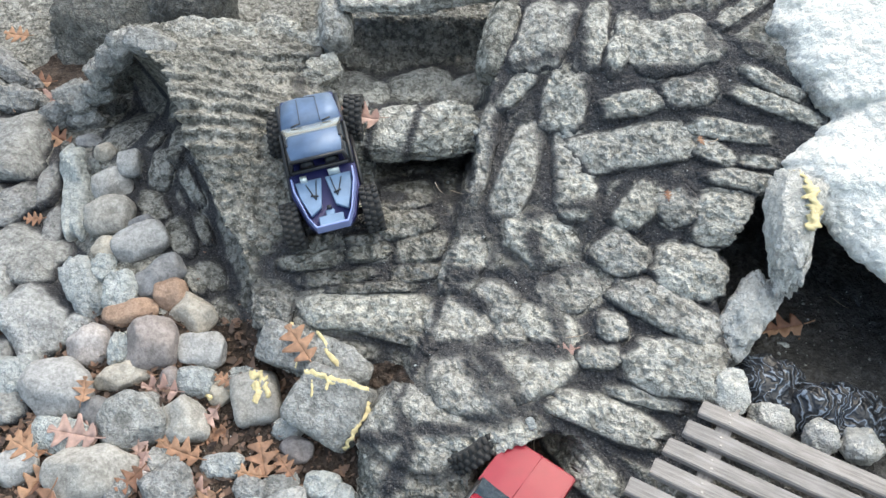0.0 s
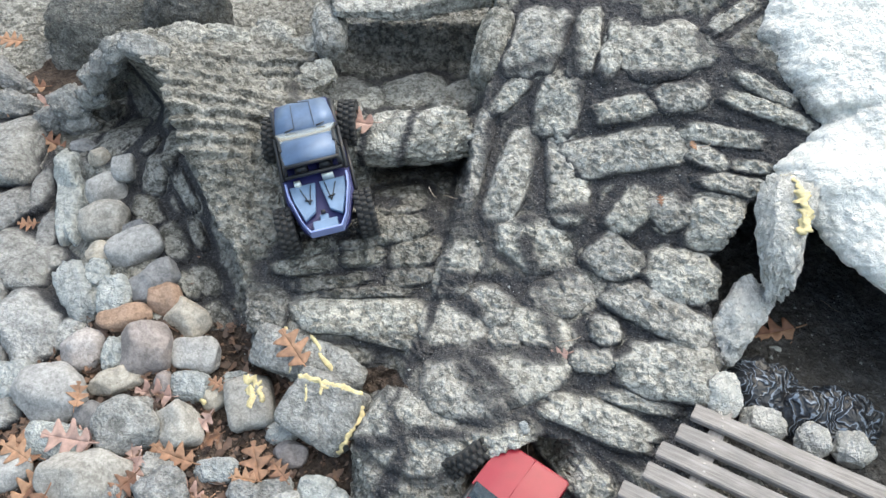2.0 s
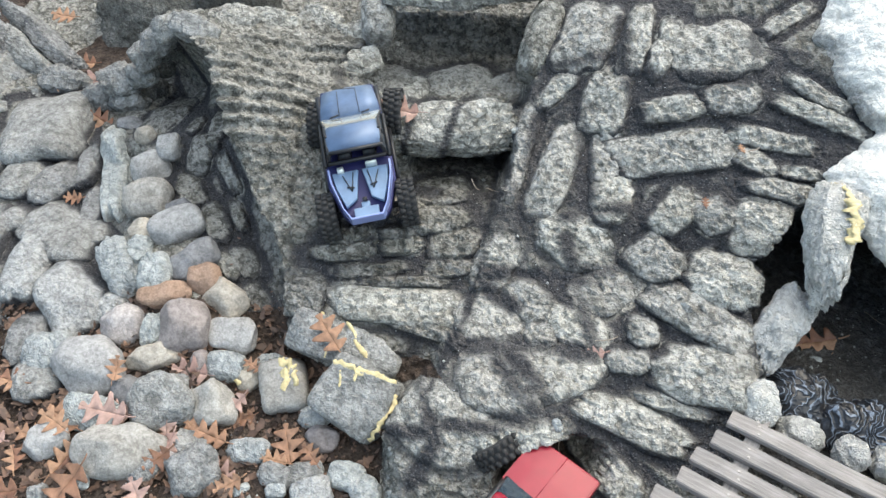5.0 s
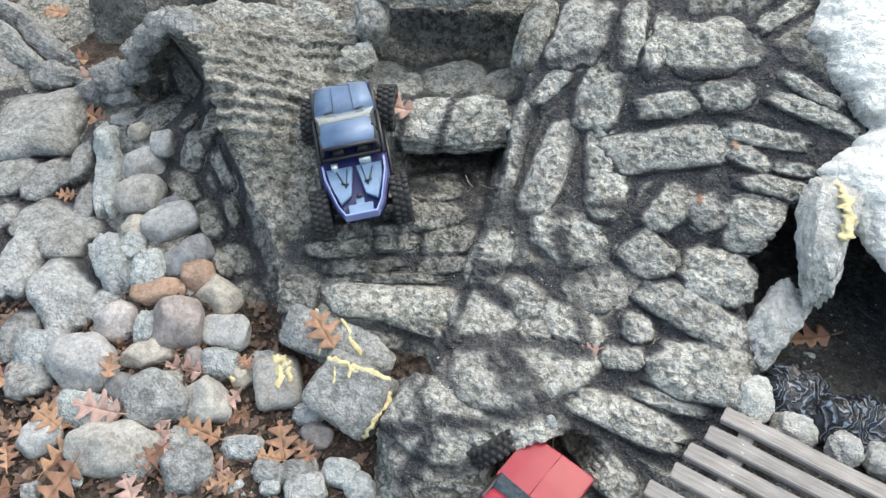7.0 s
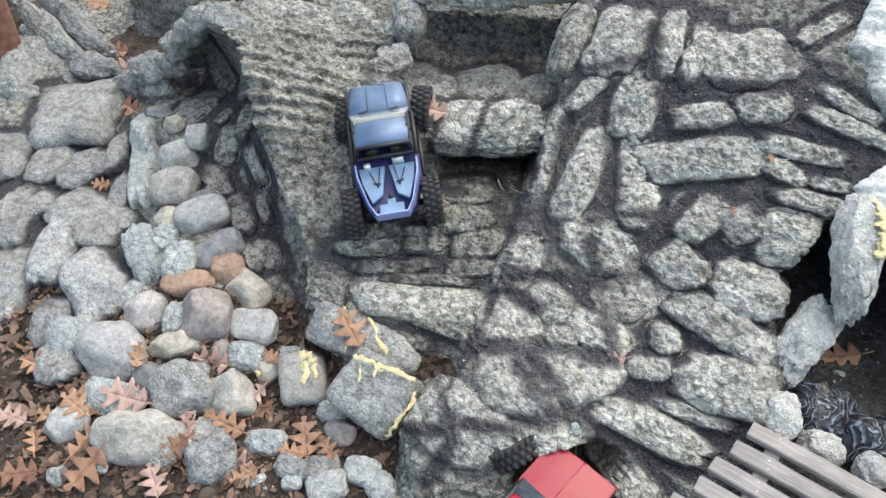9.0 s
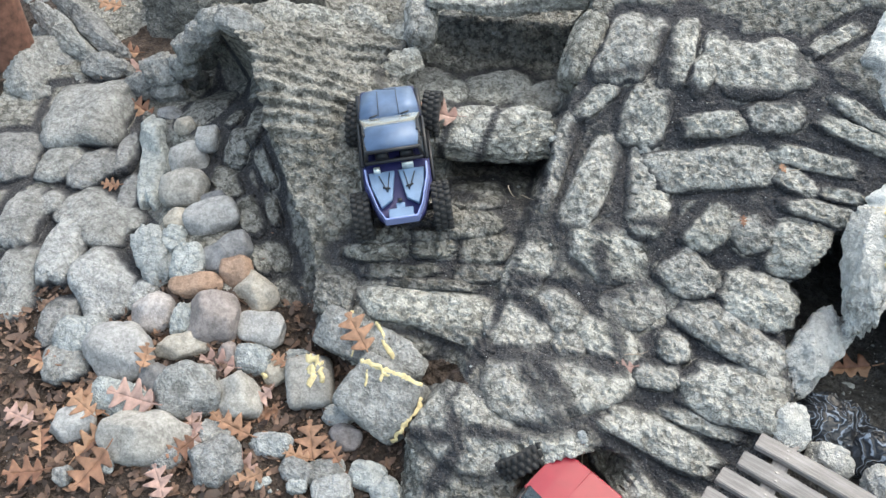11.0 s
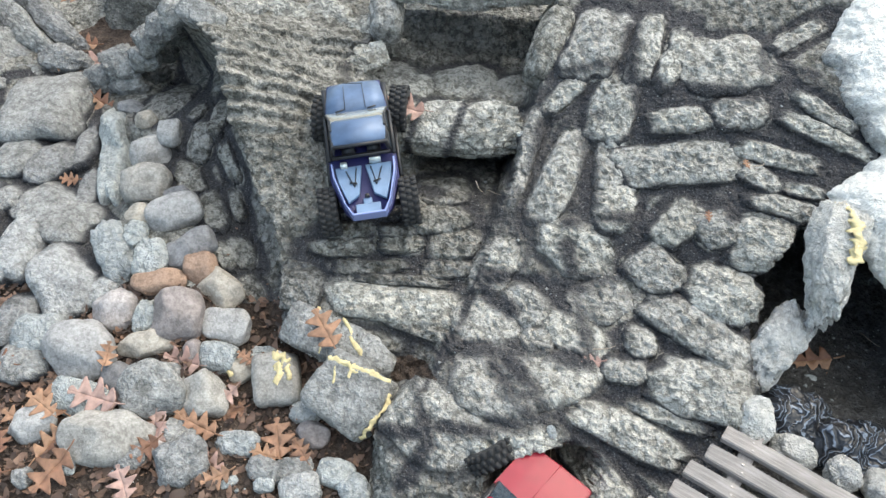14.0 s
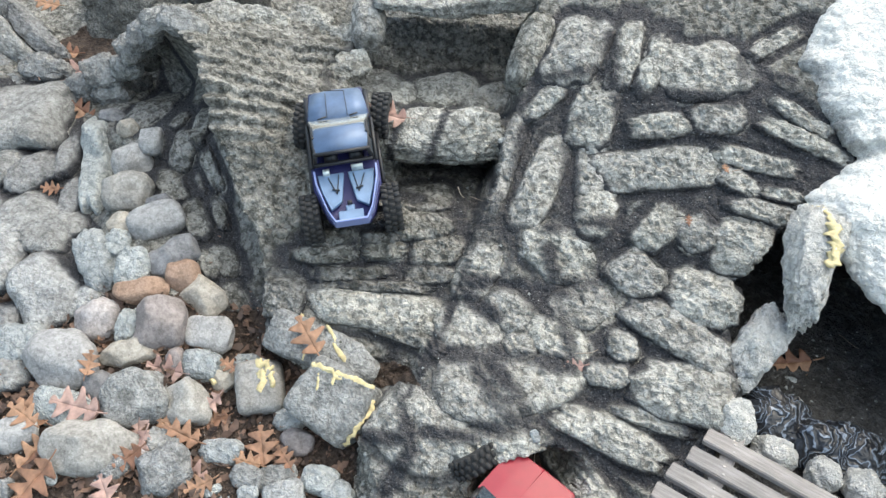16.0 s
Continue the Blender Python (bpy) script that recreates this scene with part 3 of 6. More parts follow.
stripe(-0.092, -0.657, 0.065, -0.645, 0.022)
stripe(0.068, -0.458, 0.149, -0.576, 0.026)
stripe(0.149, -0.576, 0.218, -0.606, 0.026)
stripe(0.145, -0.408, 0.321, -0.422, 0.028)
stripe(0.026, -0.175, 0.432, -0.210, 0.028)
stripe(0.253, -0.056, 0.321, -0.422, 0.026)
stripe(0.052, -0.552, 0.166, -0.531, 0.022)
stripe(0.110, 0.427, 0.082, 0.134, 0.012)
stripe(0.082, 0.134, 0.030, -0.115, 0.012)
stripe(0.030, -0.115, -0.019, -0.328, 0.014)
stripe(-0.019, -0.328, -0.095, -0.530, 0.014)
stripe(-0.095, -0.530, -0.186, -0.713, 0.012)
stripe(0.112, 0.133, 0.043, -0.095, 0.02)
stripe(-0.238, 0.111, 0.062, 0.093, 0.03)
stripe(-0.177, 0.456, 0.128, 0.496, 0.02)


def build_land():
    """The moulded rock and the earth before it as one sheet, with its stones as parts."""
    S = np.concatenate([np.linspace(-2.8, -1.7, 60, endpoint=False), np.linspace(-1.7, 1.35, 680, endpoint=False), np.linspace(1.35, 2.8, 60)])
    T = np.concatenate([np.linspace(-1.7, -0.95, 50, endpoint=False), np.linspace(-0.95, 1.15, 460, endpoint=False), np.linspace(1.15, 2.4, 50)])
    s, t = np.meshgrid(S, T)
    w = relief(s, t)
    spray = np.zeros(s.shape)
    first, strength = nearest_stone(s, t)
    edge = first + 0.007 * grain(s * 22, t * 22, 31)
    joint = step(-0.012, 0.006, edge) * (0.15 + 0.85 * step(0.042, 0.016, first)) * step(0.16, 0.09, first) * strength
    spray = np.maximum(spray, joint)
    w = w - 0.008 * step(-0.004, 0.012, edge) * step(0.05, 0.02, first) - 0.012 * (1 - step(-0.01, 0.012, first))
    spray = np.maximum(spray, stripes_at(s, t))
    # the fan of thin ribs by the pale rock was sprayed all over
    fan = 0.8 * spot(s, t, 0.92, 0.38, 0.18, 0.22, 0, 0.35)
    spray = np.maximum(spray, np.clip(fan, 0, 1) * 0.8 * (0.8 + 0.35 * grain(s * 16, t * 16, 21)))
    crust = roughness_of(s, t) * (1 - 0.45 * spray) * calm(s, t) - 0.006 * spray
    v = (on_sheet(s, t, w) + crust[..., None] * outward(s, t)).reshape(-1, 3)
    nt, ns = s.shape
    idx = np.arange(nt * ns).reshape(nt, ns)
    quads = np.stack([idx[:-1, :-1], idx[:-1, 1:], idx[1:, 1:], idx[1:, :-1]], -1).reshape(-1, 4)
    middle_s, middle_t = (s[:-1, :-1] + s[1:, 1:]).ravel() / 2, (t[:-1, :-1] + t[1:, 1:]).ravel() / 2
    # earth where the sheet lies low, darker ground in the pit
    z = v[:, 2].reshape(nt, ns)
    zc = (z[:-1, :-1] + z[1:, 1:]).ravel() / 2
    soil = ((zc < 0.075 + 0.02 * grain(middle_s * 9, middle_t * 9)) & (middle_s < -0.19) & (middle_s < brow(middle_t) - 0.02) & (middle_t < -0.36 + 0.06 * grain(middle_s * 6, middle_t * 6))) | (np.hypot((middle_s + 1.52) / 0.16, (middle_t - 0.66) / 0.22) + 0.3 * grain(middle_s * 9, middle_t * 9) < 0.9) | ((middle_t < -0.42 - 0.6 * (middle_s + 0.6)) & (middle_s < -0.23) & (middle_s > -0.62))
    soil |= (np.hypot((middle_s + 0.15 + 0.5 * (middle_t + 0.52)) / 0.10, (middle_t + 0.52) / 0.055) + 0.45 * grain(middle_s * 16, middle_t * 16) < 0.9)
    soil |= np.hypot((middle_s - 0.215) / 0.13, (middle_t + 0.76) / 0.08) < 0.95
    soil |= (np.abs(middle_s) > 2.0) | (middle_t > 1.3)
    in_pit = (middle_s > np.interp(middle_t, [-0.75, -0.62, -0.52, -0.45, -0.25, -0.1, 0.05, 0.16], [0.77, 0.70, 0.73, 0.745, 0.755, 0.78, 0.86, 0.97])) & (middle_t < 0.10) & (middle_s < 1.6)
    kind = np.where(in_pit, 2, np.where(soil, 1, 0))
    made = []
    for k, name, skin in ((0, "rock_mound", LAND), (1, "ground", SOIL), (2, "pit_floor", PIT_GROUND)):
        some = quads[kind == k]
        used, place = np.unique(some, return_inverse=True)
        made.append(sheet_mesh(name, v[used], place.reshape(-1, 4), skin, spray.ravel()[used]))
    tagged(made[0], "grey moulded rock mound with black-sprayed joints", "rock", kind="structure")
    tagged(made[1], "dark brown earth under fallen leaves", "ground", kind="structure")
    tagged(made[2], "dark earth under the pale overhang", "ground", kind="structure")
    return made[0]


PIT_GROUND = rock("dark_pit_ground", (0.04, 0.038, 0.036), (0.085, 0.081, 0.077), (0.21, 0.203, 0.195), 12, 90, 1.0, 0.012, fleck=0.5, rough=0.7)


def bedded_stone(st, parent):
    s0, t0, a, b, turn, high, square, taper, skin, spray, seed = st
    rings, round_ = (30, 110) if a > 0.06 else (18, 64)
    r = np.concatenate([[0.02], np.linspace(0.06, 1.0, rings - 1) ** 0.8])
    f = np.linspace(0, 2 * math.pi, round_, endpoint=False)
    R, A = np.meshgrid(r, f, indexing="ij")
    ca, sa = np.cos(A), np.sin(A)
    reach = (np.abs(ca) ** square + np.abs(sa) ** square) ** (-1 / square)
    wob = 1 + 0.13 * grain(1.6 * ca + seed * 7.3, 1.6 * sa, 1.7) + 0.07 * grain(4.5 * ca + seed * 3.1, 4.5 * sa, 4)
    x = R * reach * ca * wob
    y = R * reach * sa * wob * (1 + taper * np.clip(R * reach * ca, -1, 1))
    c, d = math.cos(radians(turn)), math.sin(radians(turn))
    s, t = s0 + a * x * c - b * y * d, t0 + a * x * d + b * y * c
    dome = np.clip(1 - R ** 4.0, 0, 1) ** 0.8
    tilt = 1 + 0.25 * grain(s * 6, t * 6, seed)
    w = relief(s0 + 0.85 * (s - s0), t0 + 0.85 * (t - t0)) - 0.018 + (high + 0.018) * dome * tilt
    v = on_sheet(s, t, w) + (roughness_of(s, t + seed * 1.7) * calm(s, t) * (0.3 + 0.7 * dome))[..., None] * outward(s, t)
    middle = v[0].mean(axis=0)
    v = (v - middle).reshape(-1, 3)
    idx = np.arange(rings * round_).reshape(rings, round_)
    nxt = np.roll(idx, -1, axis=1)
    quads = np.stack([idx[:-1], idx[1:], nxt[1:], nxt[:-1]], -1).reshape(-1, 4).tolist()
    quads.append(idx[0].tolist())
    own = (R - 1) * b ** 0.7 * a ** 0.3 + 0.008 * grain(s * 22, t * 22, 31)
    rim = step(-0.022, 0.002, own) * spray
    paint = np.maximum(rim, 0.9 * stripes_at(s, t))
    ob = sheet_mesh("stone", v, quads, skin, paint.ravel())
    ob.location = middle
    ob.parent = parent
    return ob


land = build_land()
for st in BEDDED:
    bedded_stone(st, land)

# far ground to the horizon
bm = bmesh.new()
bmesh.ops.create_grid(bm, x_segments=60, y_segments=60, size=150)
for v in bm.verts:
    v.co.z = -0.16 + 0.03 * float(grain(v.co.x * 0.2, v.co.y * 0.2))
tagged(part("ground", bm, SOIL), "brown leaf-covered earth stretching away", "ground", kind="structure")


# ---- loose stones ----
@functools.lru_cache(maxsize=None)
def ball(detail):
    """A plain ball that the lumps are shaped from."""
    bm = bmesh.new()
    bmesh.ops.create_icosphere(bm, subdivisions=detail, radius=1)
    me = bpy.data.meshes.new("ball")
    bm.to_mesh(me)
    bm.free()
    return me


def lump_mesh(name, a, b, c, square, rough, seed, detail=4, material=None, spray=None, taper=0.0):
    """A rounded block with half sizes a, b, c."""
    me = ball(detail).copy()
    me.name = name
    v = np.empty(len(me.vertices) * 3, dtype=np.float32)
    me.vertices.foreach_get("co", v)
    v = v.reshape(-1, 3).astype(float)
    k = (np.abs(v) ** square).sum(1) ** (-1 / square)
    v = v * k[:, None]
    rnd = random.Random(int(seed * 1000))
    broken = square >= 3 and detail < 5
    for _ in range(7):
        way = np.array([rnd.gauss(0, 1), rnd.gauss(0, 1), abs(rnd.gauss(0, 1))])
        way = way / np.linalg.norm(way)
        over = v @ way - (rnd.uniform(0.98, 1.32) if broken else rnd.uniform(0.74, 0.92))
        v = v - ((0.98 if broken else 0.85) * np.maximum(over, 0))[:, None] * way
    p = v * np.array([a, b, c]) / (a * b * c) ** (1 / 3)
    n1 = grain(p[:, 0] * 1.1 + seed * 5.7, p[:, 1] * 1.1, p[:, 2] * 1.1)
    n2 = grain(p[:, 0] * 2.7 + seed * 3.3, p[:, 1] * 2.7, p[:, 2] * 2.7 + 7)
    n3 = 1.4 * (0.4 - np.abs(grain(p[:, 0] * 6.0 + seed, p[:, 1] * 6.0, p[:, 2] * 6.0)))
    n4 = grain(p[:, 0] * 14 + seed, p[:, 1] * 14, p[:, 2] * 14)
    if detail > 4:
        n4 = 1.3 * n4 + 2.0 * (0.5 - np.abs(grain(p[:, 0] * 20, p[:, 1] * 20, p[:, 2] * 20 + seed))) + 0.8 * grain(p[:, 0] * 42, p[:, 1] * 42, p[:, 2] * 42)
    v[:, 1] *= 1 + taper * np.clip(v[:, 0], -1, 1)
    v = v * (1 + (0.14 if square < 2.9 else 0.05) * n1 + ((0.02 if broken else 0.06) + 0.11 * rough) * n2 + 0.11 * rough * n3 + 0.06 * rough * n4)[:, None] * np.array([a, b, c])
    me.vertices.foreach_set("co", v.astype(np.float32).ravel())
    me.update()
    me.materials.append(material)
    me.polygons.foreach_set("use_smooth", [True] * len(me.polygons))
    if spray is not None:
        me.attributes.new("paint", "FLOAT", "POINT").data.foreach_set("value", np.asarray(spray(v), dtype=np.float32))
    return me


def loose(name, label, x, y, z, a, b, c, turn, skin, square=2.3, rough=0.0, tip=25.0, group="", category="stone", spray=None, detail=4, taper=0.0):
    seed = (x * 37.1 + y * 17.3 + a * 91.7) % 40
    ob = new(name, lump_mesh(name, a, b, c, square, rough, seed, detail, skin, spray, taper))
    ob.matrix_world = pose(x, y, z, tip) @ pose(0, 0, 0, 0, 0, turn)
    return tagged(ob, label, category, group)


loose("river_stone", "small rounded tan-grey river stone in the pebble gully", -1.175, 2.285, 0.100, 0.039, 0.038, 0.030, -0.0, PEBBLE_TAN, 2.3, 0.0, 25, "river stones piled in the gully", "stone")
loose("river_stone", "small rough grey river stone in the pebble gully", -1.063, 2.204, 0.124, 0.046, 0.051, 0.037, -0.0, PEBBLE_GREY, 2.3, 0.0, 25, "river stones piled in the gully", "stone")
loose("river_stone", "blocky grey river stone in the pebble gully", -1.119, 2.162, 0.067, 0.071, 0.075, 0.057, -0.0, PEBBLE_GREY, 2.8, 0.0, 25, "river stones piled in the gully", "stone")
loose("river_stone", "pale angular cream stone in the pebble gully", -1.081, 1.989, 0.081, 0.081, 0.066, 0.052, 5.0, PEBBLE_CREAM, 3.4, 0.35, 25, "river stones piled in the gully", "stone")
loose("river_stone", "grey-green angular stone in the pebble gully", -0.951, 1.862, 0.095, 0.089, 0.059, 0.046, 28.0, PEBBLE_GREY, 3.0, 0.0, 25, "river stones piled in the gully", "stone")
loose("river_stone", "small yellowish stone tucked in the pebble gully", -1.063, 1.859, 0.069, 0.055, 0.039, 0.030, 5.0, PEBBLE_TAN, 2.3, 0.0, 25, "river stones piled in the gully", "stone")
loose("river_stone", "smooth slate-grey oval river stone", -0.861, 1.729, 0.087, 0.086, 0.060, 0.047, 40.0, PEBBLE_DARK, 2.3, 0.0, 25, "river stones piled in the gully", "stone")
loose("river_stone", "smooth rust-brown river stone", -0.822, 1.665, 0.078, 0.056, 0.052, 0.041, 20.0, PEBBLE_RUST, 2.3, 0.0, 25, "river stones piled in the gully", "stone")
loose("river_stone", "flat rust-brown wedge-shaped stone", -0.925, 1.602, 0.066, 0.077, 0.040, 0.031, 10.0, PEBBLE_RUST, 2.6, 0.0, 25, "river stones piled in the gully", "stone")
loose("river_stone", "tan speckled egg-shaped river stone", -0.739, 1.609, 0.055, 0.074, 0.056, 0.043, -35.0, PEBBLE_TAN, 2.3, 0.0, 25, "river stones piled in the gully", "stone")
loose("river_stone", "large plum-grey rounded river stone", -0.836, 1.490, 0.066, 0.075, 0.084, 0.060, -0.0, PEBBLE_PLUM, 2.6, 0.0, 25, "river stones piled in the gully", "stone")
loose("river_stone", "grey flattened oval river stone", -0.698, 1.493, 0.027, 0.076, 0.053, 0.041, -0.0, PEBBLE_GREY, 2.6, 0.0, 25, "river stones piled in the gully", "stone")
loose("river_stone", "pinkish-grey rounded river stone", -1.041, 1.529, 0.014, 0.070, 0.067, 0.052, -0.0, PEBBLE_MAUVE, 2.3, 0.0, 25, "river stones piled in the gully", "stone")
loose("river_stone", "big smooth grey boulder at the foot of the pebbles", -1.094, 1.376, 0.009, 0.109, 0.096, 0.074, -35.0, PEBBLE_GREY, 2.3, 0.0, 25, "river stones piled in the gully", "stone")
loose("river_stone", "dark grey rounded river stone", -0.970, 1.302, -0.004, 0.043, 0.049, 0.034, -0.0, PEBBLE_DARK, 2.3, 0.0, 25, "river stones piled in the gully", "stone")
loose("river_stone", "tan lumpy flat stone among dead leaves", -0.916, 1.407, 0.023, 0.085, 0.043, 0.033, 10.0, PEBBLE_TAN, 2.5, 0.25, 25, "river stones piled in the gully", "stone")
loose("river_stone", "rough grey mottled field stone", -0.850, 1.271, 0.017, 0.093, 0.080, 0.062, 20.0, ROUGH_STONE, 2.6, 0.25, 25, "river stones piled in the gully", "stone")
loose("river_stone", "pinkish tan teardrop river stone", -0.713, 1.269, 0.003, 0.076, 0.061, 0.047, -70.0, PEBBLE_CREAM, 2.3, 0.0, 25, "river stones piled in the gully", "stone")
loose("river_stone", "small smooth brown pebble among leaves", -0.777, 1.399, 0.024, 0.029, 0.035, 0.023, -0.0, PEBBLE_PLUM, 2.3, 0.0, 25, "river stones piled in the gully", "stone")
loose("river_stone", "pale rough white stone", -0.703, 1.394, 0.011, 0.055, 0.043, 0.033, -0.0, PEBBLE_ICE, 3, 0.8, 25, "river stones piled in the gully", "stone")
loose("river_stone", "small tan stone with a dab of yellow", -0.635, 1.369, -0.009, 0.043, 0.040, 0.031, -0.0, PEBBLE_TAN, 2.3, 0.0, 25, "river stones piled in the gully", "stone")
loose("river_stone", "round pinkish-grey pebble on bare earth", -0.395, 1.193, -0.014, 0.049, 0.041, 0.032, -0.0, PEBBLE_PLUM, 2.3, 0.0, 25, "river stones piled in the gully", "stone")
loose("river_stone", "large tan speckled oval stone on dead leaves", -0.930, 1.117, -0.001, 0.116, 0.072, 0.056, 8.0, PEBBLE_CREAM, 2.6, 0.1, 25, "river stones piled in the gully", "stone")
loose("river_stone", "smooth pale grey oval stone on dead leaves", -1.145, 1.141, -0.012, 0.066, 0.053, 0.041, 25.0, PEBBLE_GREY, 2.3, 0.0, 25, "river stones piled in the gully", "stone")
loose("river_stone", "pale rough flat stone under faded leaves", -1.039, 1.224, -0.007, 0.085, 0.051, 0.039, -10.0, PEBBLE_ICE, 3, 0.8, 25, "river stones piled in the gully", "stone")
loose("river_stone", "blue-white broken stone in the leaves", -0.587, 1.142, -0.016, 0.057, 0.034, 0.027, 5.0, PEBBLE_ICE, 3, 0.8, 25, "river stones piled in the gully", "stone")
loose("river_stone", "grey rough half-buried stone", -0.726, 1.067, -0.005, 0.076, 0.072, 0.045, -0.0, ROUGH_STONE, 2.6, 0.3, 25, "river stones piled in the gully", "stone")
loose("river_stone", "small blue-white stone by the foam", -0.429, 1.255, -0.016, 0.041, 0.032, 0.025, -0.0, PEBBLE_ICE, 3, 0.8, 25, "river stones piled in the gully", "stone")
loose("river_stone", "small blue-white stone in the gully", -1.053, 1.774, 0.057, 0.039, 0.051, 0.031, -0.0, PEBBLE_ICE, 3, 0.8, 25, "river stones piled in the gully", "stone")
loose("river_stone", "blue-white rough stone in the gully", -0.973, 1.678, 0.073, 0.051, 0.063, 0.041, -0.0, PEBBLE_ICE, 3, 0.8, 25, "river stones piled in the gully", "stone")
loose("river_stone", "blue-white rough long stone in the gully", -1.106, 1.722, 0.037, 0.108, 0.050, 0.039, -60.0, PEBBLE_ICE, 3, 0.8, 25, "river stones piled in the gully", "stone")
loose("river_stone", "pale blue stone between pebbles", -0.937, 1.486, 0.036, 0.033, 0.051, 0.026, -0.0, PEBBLE_ICE, 3, 0.8, 25, "river stones piled in the gully", "stone")
loose("river_stone", "small pale stone near the slab", -0.590, 1.439, -0.020, 0.039, 0.022, 0.017, 10.0, PEBBLE_ICE, 3, 0.8, 25, "river stones piled in the gully", "stone")
loose("river_stone", "flat grey stone at the head of the gully", -1.280, 2.406, 0.049, 0.049, 0.029, 0.023, -0.0, PEBBLE_DARK, 2.6, 0.2, 25, "river stones piled in the gully", "stone")
loose("river_stone", "small grey pebble wedged under the brow", -0.965, 1.938, 0.091, 0.047, 0.041, 0.032, -0.0, PEBBLE_DARK, 2.6, 0.2, 25, "river stones piled in the gully", "stone")
loose("river_stone", "rough pale stone at the foot of the bank", -1.234, 1.423, -0.010, 0.075, 0.064, 0.050, 10.0, PEBBLE_ICE, 3, 0.7, 25, "river stones piled in the gully", "stone")
loose("river_stone", "small grey broken stone among leaves", -0.855, 1.072, -0.014, 0.044, 0.037, 0.028, 20.0, ROUGH_STONE, 3, 0.5, 25, "river stones piled in the gully", "stone")
loose("river_stone", "small grey broken stone among leaves", -0.501, 1.073, -0.016, 0.050, 0.033, 0.026, -15.0, ROUGH_STONE, 3, 0.5, 25, "river stones piled in the gully", "stone")
loose("river_stone", "small white chip on the leaves", -0.877, 1.147, -0.023, 0.014, 0.016, 0.011, 20.0, PEBBLE_ICE, 3, 0.8, 25, "river stones piled in the gully", "stone")
loose("river_stone", "white flake of stone in the joint", 0.216, 1.126, 0.224, 0.011, 0.016, 0.009, 20.0, PEBBLE_ICE, 3, 0.4, 25, "river stones piled in the gully", "stone")
loose("river_stone", "white flake of stone beside the niche", -0.387, 2.901, 0.215, 0.011, 0.023, 0.009, -0.0, PEBBLE_ICE, 3, 0.4, 25, "river stones piled in the gully", "stone")
loose("river_stone", "white flake of stone by the ledge", 0.110, 2.108, 0.339, 0.016, 0.009, 0.007, 20.0, PEBBLE_ICE, 3, 0.4, 25, "river stones piled in the gully", "stone")
loose("river_stone", "white flake on the dark pit floor", 0.944, 1.432, 0.131, 0.017, 0.010, 0.008, -10.0, PEBBLE_ICE, 3, 0.4, 25, "river stones piled in the gully", "stone")
loose("river_stone", "small white chip on the leaves", -0.456, 1.108, -0.028, 0.021, 0.012, 0.010, 20.0, PEBBLE_ICE, 3, 0.8, 25, "river stones piled in the gully", "stone")
loose("river_stone", "grey rough stone half under dead leaves", -0.754, 1.151, -0.016, 0.052, 0.042, 0.030, -15.0, ROUGH_STONE, 2.8, 0.4, 15, "river stones piled in the gully", "stone")
loose("river_stone", "small white broken stone on bare earth", -0.494, 1.032, -0.016, 0.028, 0.020, 0.014, 10.0, PEBBLE_ICE, 3.2, 0.4, 15, "river stones piled in the gully", "stone")
loose("river_stone", "pale grey broken stone on bare earth", -0.401, 1.031, -0.016, 0.053, 0.041, 0.028, 20.0, PALE_STONE, 3.4, 0.4, 15, "river stones piled in the gully", "stone")
loose("river_stone", "white angular broken stone on bare earth", -0.315, 1.085, -0.016, 0.051, 0.038, 0.026, -10.0, PEBBLE_ICE, 3.4, 0.3, 15, "river stones piled in the gully", "stone")
loose("river_stone", "white angular broken stone on bare earth", -0.257, 1.039, -0.016, 0.041, 0.041, 0.028, 40.0, PEBBLE_ICE, 3.4, 0.4, 15, "river stones piled in the gully", "stone")
loose("river_stone", "flat grey stone on bare earth", -0.430, 1.086, -0.016, 0.054, 0.029, 0.020, 15.0, ROUGH_STONE, 3.2, 0.4, 15, "river stones piled in the gully", "stone")
loose("river_stone", "small grey stone among dead leaves", -1.108, 0.988, -0.016, 0.030, 0.026, 0.018, 10.0, ROUGH_STONE, 2.8, 0.5, 15, "river stones piled in the gully", "stone")
loose("river_stone", "small white chip on the leaves", -0.850, 1.085, -0.016, 0.014, 0.019, 0.011, 0.0, PEBBLE_ICE, 3.2, 0.3, 15, "river stones piled in the gully", "stone")
loose("river_stone", "small white chip on the leaves", -0.585, 1.030, -0.016, 0.024, 0.012, 0.008, 35.0, PEBBLE_ICE, 3.2, 0.3, 15, "river stones piled in the gully", "stone")
loose("river_stone", "pale pinkish pebble among dead leaves", -0.797, 1.105, -0.016, 0.036, 0.024, 0.017, 5.0, PEBBLE_MAUVE, 2.6, 0.3, 15, "river stones piled in the gully", "stone")
loose("river_stone", "small white chip on the leaves", -1.005, 1.035, -0.016, 0.015, 0.028, 0.012, 20.0, PEBBLE_ICE, 3.2, 0.3, 15, "river stones piled in the gully", "stone")
loose("foam_stone", "tan block of stone with a dried yellow foam smear", -0.525, 1.346, -0.003, 0.064, 0.078, 0.062, 15.0, PEBBLE_CREAM, 6, 0.12, 25, "", "stone")
loose("broken_slab", "flat broken concrete slab with an oak leaf on top", -0.418, 1.451, 0.090, 0.105, 0.062, 0.034, -18.0, ROUGH_STONE, 8, 0.25, 24, "", "stone")
loose("broken_slab", "rough grey concrete block seamed with yellow foam", -0.301, 1.280, 0.054, 0.112, 0.092, 0.080, -28.0, ROUGH_STONE, 8, 0.25, 30, "", "stone")
